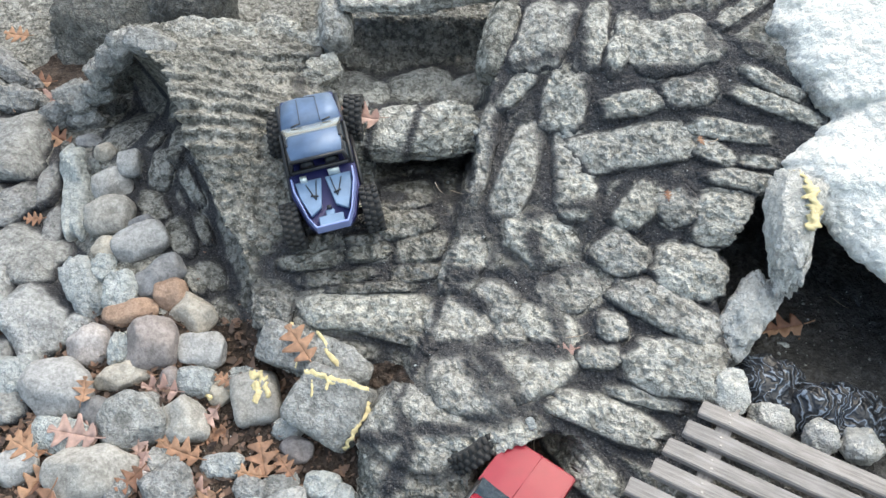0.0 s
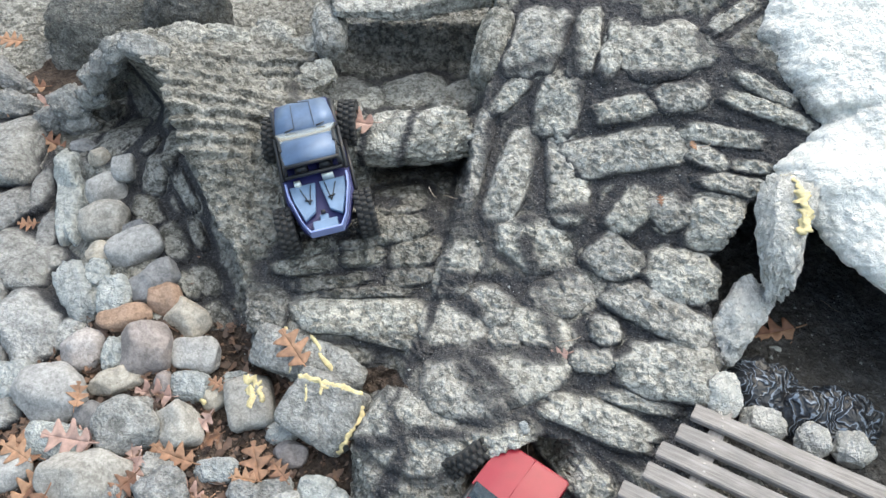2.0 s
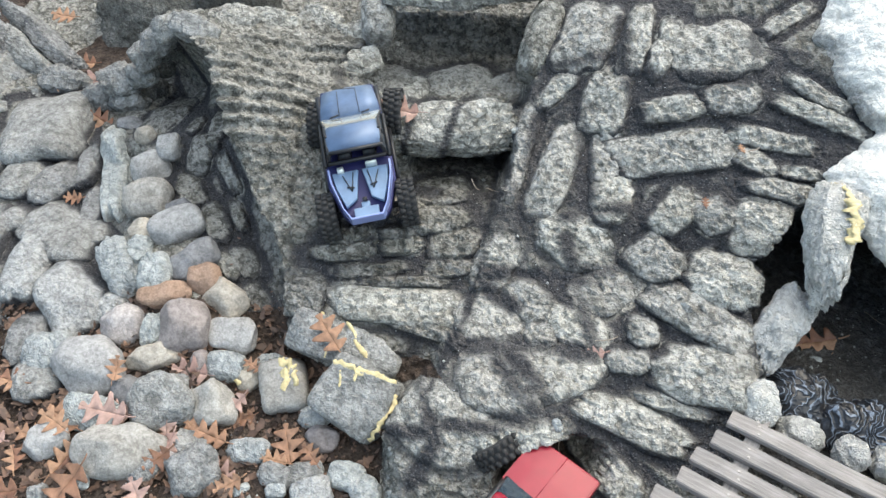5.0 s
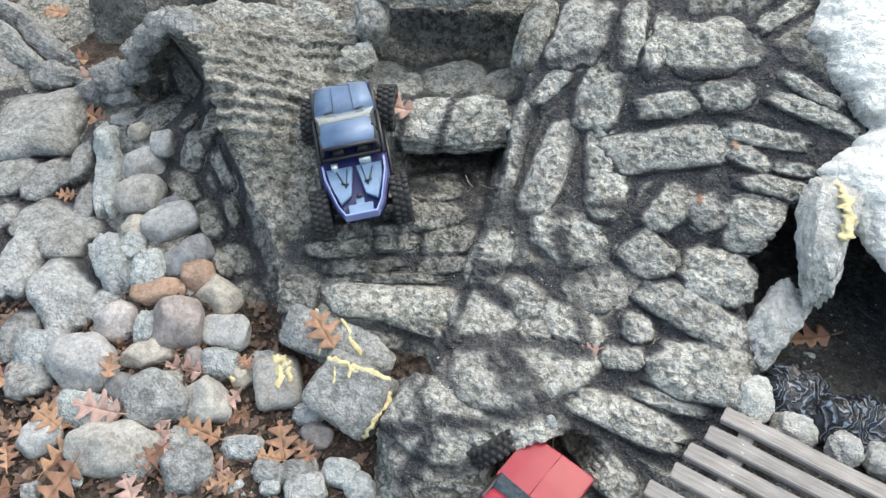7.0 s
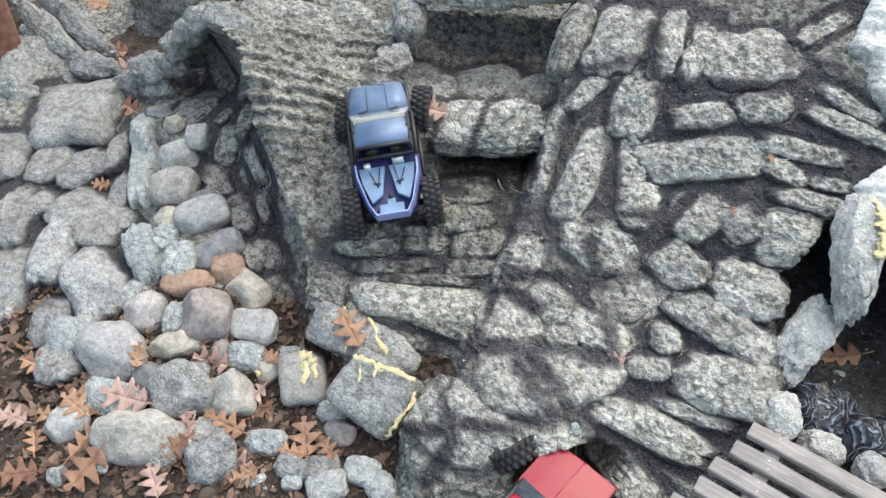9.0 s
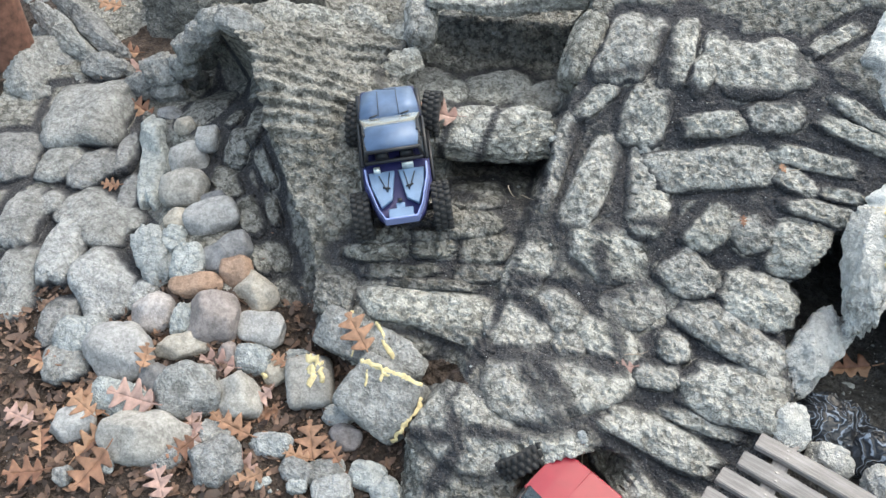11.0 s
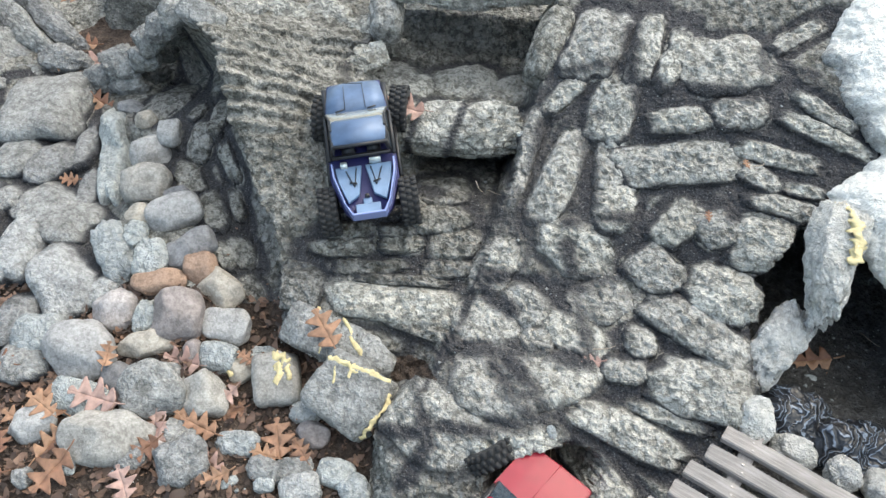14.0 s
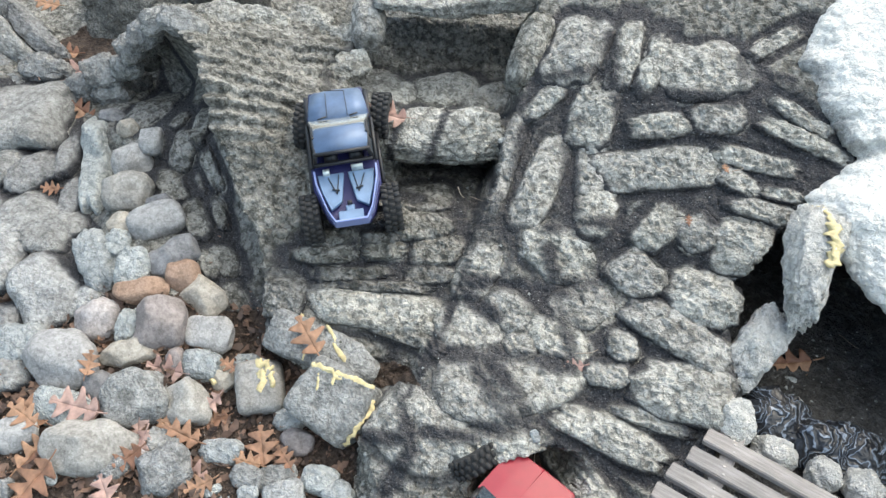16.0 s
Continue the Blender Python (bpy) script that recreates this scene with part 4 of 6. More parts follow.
loose("broken_slab", "rough grey concrete block under the foam seam", -0.291, 1.411, 0.053, 0.095, 0.062, 0.060, -25.0, ROUGH_STONE, 8, 0.25, 20, "", "stone")
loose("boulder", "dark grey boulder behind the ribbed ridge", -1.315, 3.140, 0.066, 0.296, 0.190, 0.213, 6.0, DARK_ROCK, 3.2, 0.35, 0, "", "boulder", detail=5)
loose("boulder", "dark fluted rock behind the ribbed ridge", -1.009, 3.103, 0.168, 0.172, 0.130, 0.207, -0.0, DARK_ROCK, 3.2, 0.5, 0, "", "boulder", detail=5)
loose("boulder", "tall pale lumpy rock at the far bank", -1.938, 2.683, -0.030, 0.141, 0.168, 0.112, -5.2, ROUGH_STONE, 2.8, 0.55, 15, "", "boulder", detail=5)
loose("boulder", "ridged grey rock slanting down the far bank", -1.860, 2.834, -0.033, 0.222, 0.062, 0.049, -37.2, ROUGH_STONE, 3, 0.55, 15, "", "boulder", detail=5)
loose("boulder", "ridged grey rock slanting down the far bank", -1.962, 3.098, -0.056, 0.209, 0.066, 0.051, -30.2, ROUGH_STONE, 3, 0.55, 15, "", "boulder", detail=5)
loose("boulder", "low grey rock near the fallen leaves", -1.655, 2.705, 0.011, 0.085, 0.056, 0.043, 4.8, ROUGH_STONE, 2.8, 0.55, 15, "", "boulder")
loose("boulder", "low grey rock near the fallen leaves", -1.810, 3.069, -0.093, 0.111, 0.061, 0.047, -5.2, ROUGH_STONE, 2.8, 0.55, 15, "", "boulder")
loose("boulder", "ridged grey rock at the back of the far bank", -2.143, 3.202, -0.084, 0.177, 0.057, 0.045, -35.2, ROUGH_STONE, 3, 0.55, 15, "", "boulder", detail=5)
loose("arch_stone", "lumpy grey stone at the foot of the arch", -1.457, 2.590, 0.021, 0.071, 0.059, 0.052, 0.0, ROUGH_STONE, 2.7, 0.55, 43, "stones of the arch", "stone", detail=5)
loose("arch_stone", "lumpy pale grey stone in the arch of the brow", -1.366, 2.602, 0.099, 0.084, 0.066, 0.057, 10.0, ROUGH_STONE, 2.7, 0.55, 43, "stones of the arch", "stone", detail=5)
loose("arch_stone", "knobbly grey stone in the arch of the brow", -1.340, 2.575, 0.019, 0.080, 0.054, 0.047, -5.0, ROUGH_STONE, 2.7, 0.55, 43, "stones of the arch", "stone", detail=5)
loose("arch_stone", "small rough stone in the arch of the brow", -1.262, 2.567, 0.161, 0.059, 0.052, 0.046, 20.0, ROUGH_STONE, 2.7, 0.55, 43, "stones of the arch", "stone", detail=5)
loose("arch_stone", "rough grey stone in the arch of the brow", -1.210, 2.542, 0.260, 0.060, 0.051, 0.044, 40.0, ROUGH_STONE, 2.7, 0.55, 43, "stones of the arch", "stone", detail=5)
loose("arch_stone", "rough grey stone in the arch of the brow", -1.134, 2.505, 0.347, 0.060, 0.049, 0.043, 40.0, ROUGH_STONE, 2.7, 0.55, 43, "stones of the arch", "stone", detail=5)
loose("arch_stone", "rough pale stone at the crown of the arch", -1.060, 2.472, 0.425, 0.071, 0.044, 0.038, 20.0, ROUGH_STONE, 2.7, 0.55, 43, "stones of the arch", "stone", detail=5)
loose("arch_stone", "pale green-grey stone at the crown of the arch", -0.954, 2.393, 0.472, 0.085, 0.051, 0.044, -25.0, ROUGH_STONE, 2.7, 0.55, 43, "stones of the arch", "stone", detail=5)
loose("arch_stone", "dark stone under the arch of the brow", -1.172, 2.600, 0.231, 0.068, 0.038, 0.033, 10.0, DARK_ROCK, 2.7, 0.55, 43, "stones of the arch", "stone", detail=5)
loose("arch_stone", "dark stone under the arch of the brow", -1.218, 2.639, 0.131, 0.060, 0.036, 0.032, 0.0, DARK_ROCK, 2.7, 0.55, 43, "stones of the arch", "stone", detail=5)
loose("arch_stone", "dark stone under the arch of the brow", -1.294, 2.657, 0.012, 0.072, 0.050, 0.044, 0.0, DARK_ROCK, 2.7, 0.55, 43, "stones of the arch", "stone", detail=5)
loose("cap_stone", "pale knobbly stone set in the top of the ridge", -0.888, 2.593, 0.382, 0.095, 0.056, 0.030, 5.0, STONE, 2.8, 0.6, 43, "stones capping the ridge", "stone", detail=5)
loose("cap_stone", "pale knobbly stone set in the top of the ridge", -0.741, 2.639, 0.351, 0.092, 0.057, 0.030, 0.0, STONE, 2.8, 0.6, 43, "stones capping the ridge", "stone", detail=5)
loose("cap_stone", "pale knobbly stone set in the top of the ridge", -0.600, 2.694, 0.323, 0.090, 0.058, 0.030, -4.0, STONE, 2.8, 0.6, 43, "stones capping the ridge", "stone", detail=5)
loose("cap_stone", "pale knobbly stone set in the top of the ridge", -0.460, 2.645, 0.304, 0.067, 0.058, 0.030, 20.0, STONE, 2.8, 0.6, 43, "stones capping the ridge", "stone", detail=5)
loose("cap_stone", "pale knobbly stone set in the top of the ridge", -0.377, 2.824, 0.105, 0.082, 0.069, 0.030, -30.0, STONE, 2.8, 0.6, 43, "stones capping the ridge", "stone", detail=5)
loose("cap_stone", "pale knobbly stone set in the top of the ridge", -0.441, 2.515, 0.279, 0.078, 0.051, 0.030, 15.0, STONE, 2.8, 0.6, 43, "stones capping the ridge", "stone", detail=5)
loose("fluted_rock", "fluted pale grey rock running down the far bank", -1.823, 2.806, 0.050, 0.212, 0.049, 0.045, -38.0, ROUGH_STONE, 2.8, 0.7, 38, "fluted rocks of the far bank", "rock", detail=5)
loose("fluted_rock", "fluted pale grey rock running down the far bank", -1.723, 2.848, 0.060, 0.180, 0.044, 0.040, -36.0, ROUGH_STONE, 2.8, 0.7, 38, "fluted rocks of the far bank", "rock", detail=5)
loose("fluted_rock", "fluted pale grey rock running down the far bank", -1.859, 2.724, 0.001, 0.133, 0.049, 0.044, -30.0, ROUGH_STONE, 2.8, 0.7, 38, "fluted rocks of the far bank", "rock", detail=5)
loose("fluted_rock", "fluted pale grey rock running down the far bank", -1.648, 2.704, 0.007, 0.106, 0.049, 0.044, -12.0, ROUGH_STONE, 2.8, 0.7, 38, "fluted rocks of the far bank", "rock", detail=5)
loose("fluted_rock", "fluted pale grey rock running down the far bank", -1.851, 2.971, 0.068, 0.184, 0.043, 0.039, -32.0, ROUGH_STONE, 2.8, 0.7, 38, "fluted rocks of the far bank", "rock", detail=5)
loose("fluted_rock", "low lumpy grey rock on the far bank", -1.787, 2.638, -0.025, 0.083, 0.043, 0.039, 10.0, ROUGH_STONE, 2.8, 0.7, 38, "fluted rocks of the far bank", "rock", detail=5)
loose("ledge_slab", "pale rough stone ledge over a dark gap", -0.150, 2.118, 0.316, 0.268, 0.074, 0.061, 6.0, STONE, 3.6, 0.9, 30, "", "slab", detail=5, spray=lambda v: np.maximum(1 - step(0.0, 0.022, np.abs(v[:, 0] + 0.075 - 0.3 * v[:, 1])), 1 - step(0.0, 0.022, np.abs(v[:, 0] - 0.06 - 0.4 * v[:, 1]))))
loose("jamb_stone", "upright grey stone beside the niche", 0.185, 2.450, 0.430, 0.130, 0.060, 0.080, 76.0, LAND, 4, 0.4, 25, "", "stone")
loose("jamb_stone", "pale upright stone with a white chip beside the niche", -0.379, 2.660, 0.370, 0.104, 0.058, 0.072, -85.0, STONE, 3, 0.35, 20, "", "stone")
loose("lintel_slab", "long grey stone slab roofing the niche", -0.027, 2.867, 0.477, 0.36, 0.24, 0.036, 0, STONE, 5, 0.25, 4, "", "slab", detail=5)


def pale_edge(t):
    """Where the pale rock ends towards the grey face."""
    e = np.interp(t, [-0.62, -0.40, -0.19, -0.10, 0.0, 0.10, 0.19, 0.25, 0.34, 0.41, 0.58, 0.70, 0.86, 1.15], [1.42, 1.27, 1.09, 1.02, 0.975, 0.93, 0.925, 0.985, 1.06, 1.03, 0.98, 0.955, 1.03, 1.20])
    return e + 0.010 * grain(t * 11, 1.5) + 0.003 * grain(t * 40, 4.5)


def pale_mass():
    """The white rock: a thick crust with rounded rim whose lower part overhangs the pit."""
    T = np.linspace(-0.62, 1.15, 330)
    D = np.concatenate([-np.linspace(1, 0.03, 24), np.linspace(0, 1, 150) ** 1.4])
    d, t = np.meshgrid(D, T)
    out = np.clip(d, 0, 1)
    under = np.clip(-d, 0, 1)
    e = pale_edge(t)
    s = e + out * (2.15 - e) + 0.30 * under ** 1.5
    reach = out * (2.15 - e)
    lift = -0.05 + 0.30 * np.minimum(s, 1.75) + 0.13 * t + 0.085 * np.sqrt(1 - (1 - np.clip(reach / 0.15, 0, 1)) ** 2)
    lift = lift - 0.035 * (1 - step(0.0, 0.030, np.abs(t - 0.36 - 0.25 * (s - 1.06)))) * step(0.30, 0.02, reach)
    lift = lift - 0.11 * under ** 0.6 - 0.6 * step(1.75, 2.15, s) + 0.022 * grain(s * 7, t * 7, 2) * step(0, 0.08, reach)
    crust = 0.008 * grain(s * 17, t * 17, 43) + 0.007 * (0.5 - np.abs(grain(s * 34, t * 34, 45))) + 0.006 * (0.4 - np.abs(grain(s * 64, t * 64, 47))) + 0.003 * grain(s * 120, t * 120, 49)
    v = on_sheet(s, t, lift)
    ds, dt = np.gradient(v, axis=1), np.gradient(v, axis=0)
    n = np.cross(ds, dt)
    n = n / np.maximum(np.linalg.norm(n, axis=-1, keepdims=True), 1e-9)
    v = (v + crust[..., None] * n).reshape(-1, 3)
    idx = np.arange(t.size).reshape(t.shape)
    quads = np.stack([idx[:-1, :-1], idx[:-1, 1:], idx[1:, 1:], idx[1:, :-1]], -1).reshape(-1, 4)
    # a breath of black spray where the grey face meets it
    haze = 0.45 * step(0.06, 0.0, reach + 0.03 * grain(s * 9, t * 9, 61)) * step(0.28, 0.40, t) * step(0.95, 0.60, t)
    ob = sheet_mesh("pale_rock", v, quads, PALE, haze.ravel())
    return tagged(ob, "big white foam-like rock overhanging the dark pit", "rock")


pale_mass()
loose("hanging_rock", "pale hanging tongue of rock stained yellow at its edge", 0.893, 1.535, 0.484, 0.168, 0.060, 0.062, 80.0, PALE_GREY, 3.0, 0.75, 30, "", "rock", detail=5, taper=0.5)
loose("pillar_rock", "pale leaning pillar of rock above dark ground", 0.802, 1.418, 0.279, 0.140, 0.056, 0.070, 58.0, PALE_GREY, 3.0, 0.8, 30, "", "rock", detail=5, taper=-0.15)
loose("knob_rock", "rounded pale knob of rock at the edge of the dark pit", 0.704, 1.199, 0.262, 0.054, 0.056, 0.050, 5.6, PALE_GREY, 2.6, 0.5, 25, "", "rock")
loose("knob_rock", "pale crumbled knob of rock at the edge of the dark pit", 0.814, 1.142, 0.207, 0.061, 0.043, 0.033, -14.4, PALE_GREY, 2.6, 0.7, 25, "", "rock")
loose("knob_rock", "pale crumbled knob of rock at the edge of the dark pit", 0.918, 1.092, 0.213, 0.044, 0.045, 0.035, -4.4, PALE_GREY, 2.6, 0.7, 25, "", "rock")
loose("knob_rock", "pale crumbled knob of rock at the edge of the dark pit", 1.015, 1.066, 0.215, 0.049, 0.047, 0.037, 5.6, PALE_GREY, 2.6, 0.7, 25, "", "rock")
loose("swirled_rock", "glossy black rock with grey swirls", 0.828, 1.239, 0.202, 0.092, 0.080, 0.062, -19.4, SWIRLED_BLACK, 2.6, 0.7, 25, "", "rock")
loose("swirled_rock", "glossy black rock with grey swirls", 0.927, 1.197, 0.188, 0.083, 0.073, 0.057, -19.4, SWIRLED_BLACK, 2.6, 0.7, 25, "", "rock")
loose("swirled_rock", "glossy black rock with grey swirls", 1.024, 1.171, 0.190, 0.093, 0.079, 0.061, -14.4, SWIRLED_BLACK, 2.6, 0.7, 25, "", "rock")


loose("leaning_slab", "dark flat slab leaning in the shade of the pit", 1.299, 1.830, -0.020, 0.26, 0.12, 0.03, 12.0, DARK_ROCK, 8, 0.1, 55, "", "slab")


# ---- fallen leaves ----
def leaf_mesh(name, length, wide, curl, seed, material):
    """An oak leaf: a narrow blade with pointed lobes standing off it, and a stalk, bent along its midrib."""
    rnd = random.Random(seed)
    bm = bmesh.new()

    def at(u, v):
        """A point v along the midrib (0 to 1) and u beside it, on the bent leaf."""
        bend = curl * 1.2 * (v - 0.5) ** 2 + (0.5 * curl) * u * u * 1.2 + 0.45 * curl * u * math.sin(3 * v + seed) + 0.02 * math.sin(13 * v + 9 * u + seed)
        return bm.verts.new((u * length, (v - 0.5) * length, bend * length))

    n = 44
    shift = rnd.uniform(-0.05, 0.05)
    for sgn in (-1, 1):
        cols = []
        for share in (0.0, 0.3, 0.65, 1.0):
            col = []
            for k in range(n + 1):
                v = k / n
                env = math.sin(math.pi * min(1.0, 0.06 + 0.94 * v) ** 0.85) ** 0.75
                lobe = abs(math.sin(math.pi * (3.4 * v + 0.12 + shift + 0.05 * sgn))) ** 1.7
                half = 0.5 * wide * env * (0.20 + 0.80 * lobe) * rnd.uniform(0.94, 1.06) + 0.004
                col.append((sgn * share * half, min(1.06, v + 0.34 * share * half * (0.4 + v))))
            cols.append([at(*p) for p in col])
        for p, q in zip(cols, cols[1:]):
            for k in range(n):
                bm.faces.new((p[k], q[k], q[k + 1], p[k + 1]))
    prev = None
    for i in range(5):
        k = i / 4
        base = Vector((0.03 * length * k * k, (-0.5 - 0.25 * k) * length, (curl * 0.5 + 0.05 * k) * length))
        ring = [bm.verts.new(base + Vector((0.0013 * dx, 0, 0.0013 * dz))) for dx, dz in ((-1, 0), (0, 1), (1, 0), (0, -1))]
        if prev:
            for a in range(4):
                bm.faces.new((prev[a], prev[(a + 1) % 4], ring[(a + 1) % 4], ring[a]))
        prev = ring
    bmesh.ops.recalc_face_normals(bm, faces=bm.faces[:])
    bmesh.ops.solidify(bm, geom=bm.faces[:], thickness=0.0006)
    me = bpy.data.meshes.new(name)
    bm.to_mesh(me)
    bm.free()
    me.materials.append(material)
    me.polygons.foreach_set("use_smooth", [True] * len(me.polygons))
    return me


def oak_leaf(x, y, z, length, turn, skin=None, curl=0.25, tip=25.0, roll=0.0, wide=0.8, label="dry orange-brown oak leaf lying on the rocks"):
    seed = len(bpy.data.objects)
    ob = new("oak_leaf", leaf_mesh("oak_leaf", length, wide, curl, seed, skin or OAK))
    ob.matrix_world = pose(x, y, z, tip) @ pose(0, 0, 0, 0, roll, turn)
    return tagged(ob, label, "leaf", "fallen oak leaves")


oak_leaf(-1.033, 1.002, 0.002, 0.127, 150, curl=0.2, tip=18, wide=0.85, skin=OAK)
oak_leaf(-1.200, 0.975, 0.002, 0.105, 100, curl=0.25, tip=18, wide=0.85, skin=OAK)
oak_leaf(-1.300, 1.315, 0.002, 0.089, 80, curl=0.3, tip=18, wide=0.85, skin=OAK)
oak_leaf(-1.110, 1.202, 0.002, 0.108, 60, curl=0.35, tip=18, wide=0.85, skin=OAK)
oak_leaf(-0.846, 0.993, 0.002, 0.093, 30, curl=0.3, tip=18, wide=0.85, skin=OAK_PINK)
oak_leaf(-0.701, 1.174, 0.002, 0.106, 70, curl=0.25, tip=18, wide=0.85, skin=OAK)
oak_leaf(-0.617, 1.030, 0.002, 0.077, 120, curl=0.35, tip=18, wide=0.85, skin=OAK)
oak_leaf(-0.980, 1.223, 0.002, 0.101, 85, curl=0.4, tip=18, wide=0.85, skin=OAK_PINK)
oak_leaf(-1.198, 1.075, 0.002, 0.070, 20, curl=0.3, tip=18, wide=0.85, skin=OAK)
oak_leaf(-1.287, 1.136, 0.002, 0.088, 75, curl=0.3, tip=18, wide=0.85, skin=OAK_PINK)
oak_leaf(-0.801, 1.132, 0.002, 0.077, 160, curl=0.4, tip=18, wide=0.85, skin=OAK_PINK)
oak_leaf(-0.483, 1.162, 0.002, 0.109, 15, curl=0.12, tip=18, wide=0.85, skin=OAK)
oak_leaf(-1.182, 1.143, 0.002, 0.082, 70, curl=0.3, tip=18, wide=0.85, skin=OAK)
oak_leaf(-0.648, 1.274, 0.002, 0.069, 140, curl=0.4, tip=18, wide=0.85, skin=OAK_PINK)
oak_leaf(-0.400, 1.434, 0.142, 0.119, 35, curl=0.2, tip=25, roll=0, wide=0.85)
oak_leaf(-0.259, 2.116, 0.391, 0.129, 75, curl=0.5, tip=25, roll=0, wide=0.85, skin=OAK_PINK)
oak_leaf(-0.311, 2.080, 0.380, 0.073, 100, curl=0.4, tip=25, roll=0, wide=0.85)
oak_leaf(-0.342, 1.884, 0.272, 0.106, 80, curl=0.15, tip=25, roll=0, wide=0.85)
oak_leaf(-1.429, 2.485, -0.003, 0.110, 60, curl=0.3, tip=25, roll=0, wide=0.85)
oak_leaf(-1.543, 2.713, -0.005, 0.141, 110, curl=0.3, tip=25, roll=0, wide=0.85, skin=OAK_PINK)
oak_leaf(-1.610, 2.821, 0.011, 0.113, 85, curl=0.2, tip=25, roll=0, wide=0.85)
oak_leaf(-1.789, 3.121, 0.032, 0.107, 80, curl=0.2, tip=25, roll=0, wide=0.85)
oak_leaf(0.954, 1.491, 0.131, 0.120, 100, curl=0.3, tip=25, roll=0, wide=0.85)
oak_leaf(-0.739, 1.195, -0.018, 0.107, 55, curl=0.3, tip=25, roll=0, wide=0.85)
oak_leaf(-0.794, 1.362, 0.019, 0.105, 80, curl=0.5, tip=25, roll=0, wide=0.85, skin=OAK_PINK)
oak_leaf(-0.820, 1.175, -0.012, 0.092, 10, curl=0.5, tip=25, roll=0, wide=0.85, skin=OAK_PINK)
oak_leaf(-0.992, 1.212, 0.033, 0.132, 80, curl=0.3, tip=25, roll=0, wide=0.85, skin=OAK_PINK)
oak_leaf(-1.071, 1.095, -0.018, 0.105, -30, curl=0.4, tip=25, roll=0, wide=0.85)
oak_leaf(-1.117, 1.175, 0.031, 0.093, 60, curl=0.5, tip=25, roll=0, wide=0.85)
oak_leaf(0.625, 1.741, 0.414, 0.029, 0, curl=0.2, tip=25, roll=0, wide=0.85)
oak_leaf(0.320, 1.343, 0.226, 0.053, 100, curl=0.4, tip=25, roll=0, wide=0.85, skin=OAK_PINK)
oak_leaf(-1.391, 2.069, -0.009, 0.065, 90, curl=0.3, tip=25, roll=0, wide=0.85)
oak_leaf(-0.620, 1.386, 0.034, 0.055, 60, curl=0.4, tip=25, roll=0, wide=0.85)
oak_leaf(0.736, 1.902, 0.477, 0.026, 20, curl=0.3, tip=25, roll=0, wide=0.85)
oak_leaf(-0.993, 1.341, 0.051, 0.071, 0, curl=0.5, tip=25, roll=0, wide=0.85)
oak_leaf(-0.514, 1.116, -0.011, 0.075, 80, curl=0.5, tip=25, roll=0, wide=0.85)
oak_leaf(-0.650, 1.078, -0.017, 0.089, 60, curl=0.5, tip=25, roll=0, wide=0.85, skin=OAK_PINK)
oak_leaf(-0.814, 1.086, 0.015, 0.082, 130, curl=0.4, tip=25, roll=0, wide=0.85)
oak_leaf(-1.223, 1.347, -0.016, 0.064, 90, curl=0.5, tip=25, roll=0, wide=0.85)
oak_leaf(-0.416, 1.128, 0.011, 0.067, 40, curl=0.5, tip=25, roll=0, wide=0.85)
oak_leaf(-0.629, 1.242, -0.023, 0.072, 110, curl=0.5, tip=25, roll=0, wide=0.85)


def litter():
    """Crumbled leaves and chips over the earth."""
    rnd = random.Random(4)
    verts, faces = [], []
    made = 0
    while made < 4200:
        s, t = rnd.uniform(-1.75, -0.18), rnd.uniform(-1.15, 1.0)
        z = float(on_sheet(s, t, relief(s, t))[2])
        low = z < 0.06 and s < float(brow(t)) - 0.02
        front = t < -0.42 - 0.6 * (s + 0.6) and s < -0.23
        if not (low or front) or (t > -0.34 and (s < -1.02 and not (t > 0.5 and abs(s + 1.52) < 0.15) or rnd.random() < 0.97)):
            continue
        made += 1
        p = on_sheet(s, t, relief(s, t) + roughness_of(s, t))
        size = 0.003 + 0.018 * rnd.random() ** 2.6 * (1.5 if rnd.random() < 0.12 else 1)
        m = Matrix.Translation(Vector(p) + Vector((0, 0, 0.004 + rnd.uniform(0, 0.01)))) @ Euler((rnd.uniform(-0.7, 0.7), rnd.uniform(-0.7, 0.7), rnd.uniform(0, 6.28))).to_matrix().to_4x4()
        base = len(verts)
        k = rnd.randint(5, 7)
        for i in range(k):
            f = 2 * math.pi * i / k
            q = size * rnd.uniform(0.5, 1.2)
            verts.append(m @ Vector((q * math.cos(f) * 1.5, q * math.sin(f) * 0.8, 0.25 * size * math.cos(2 * f))))
        verts.append(m @ Vector((0, 0, -0.15 * size)))
        for i in range(k):
            faces.append((base + i, base + (i + 1) % k, base + k))
    ob = sheet_mesh("leaf_litter", [tuple(v) for v in verts], faces, LITTER)
    return tagged(ob, "crumbled brown dead leaves scattered over dark earth", "leaf litter", kind="stuff")


litter()


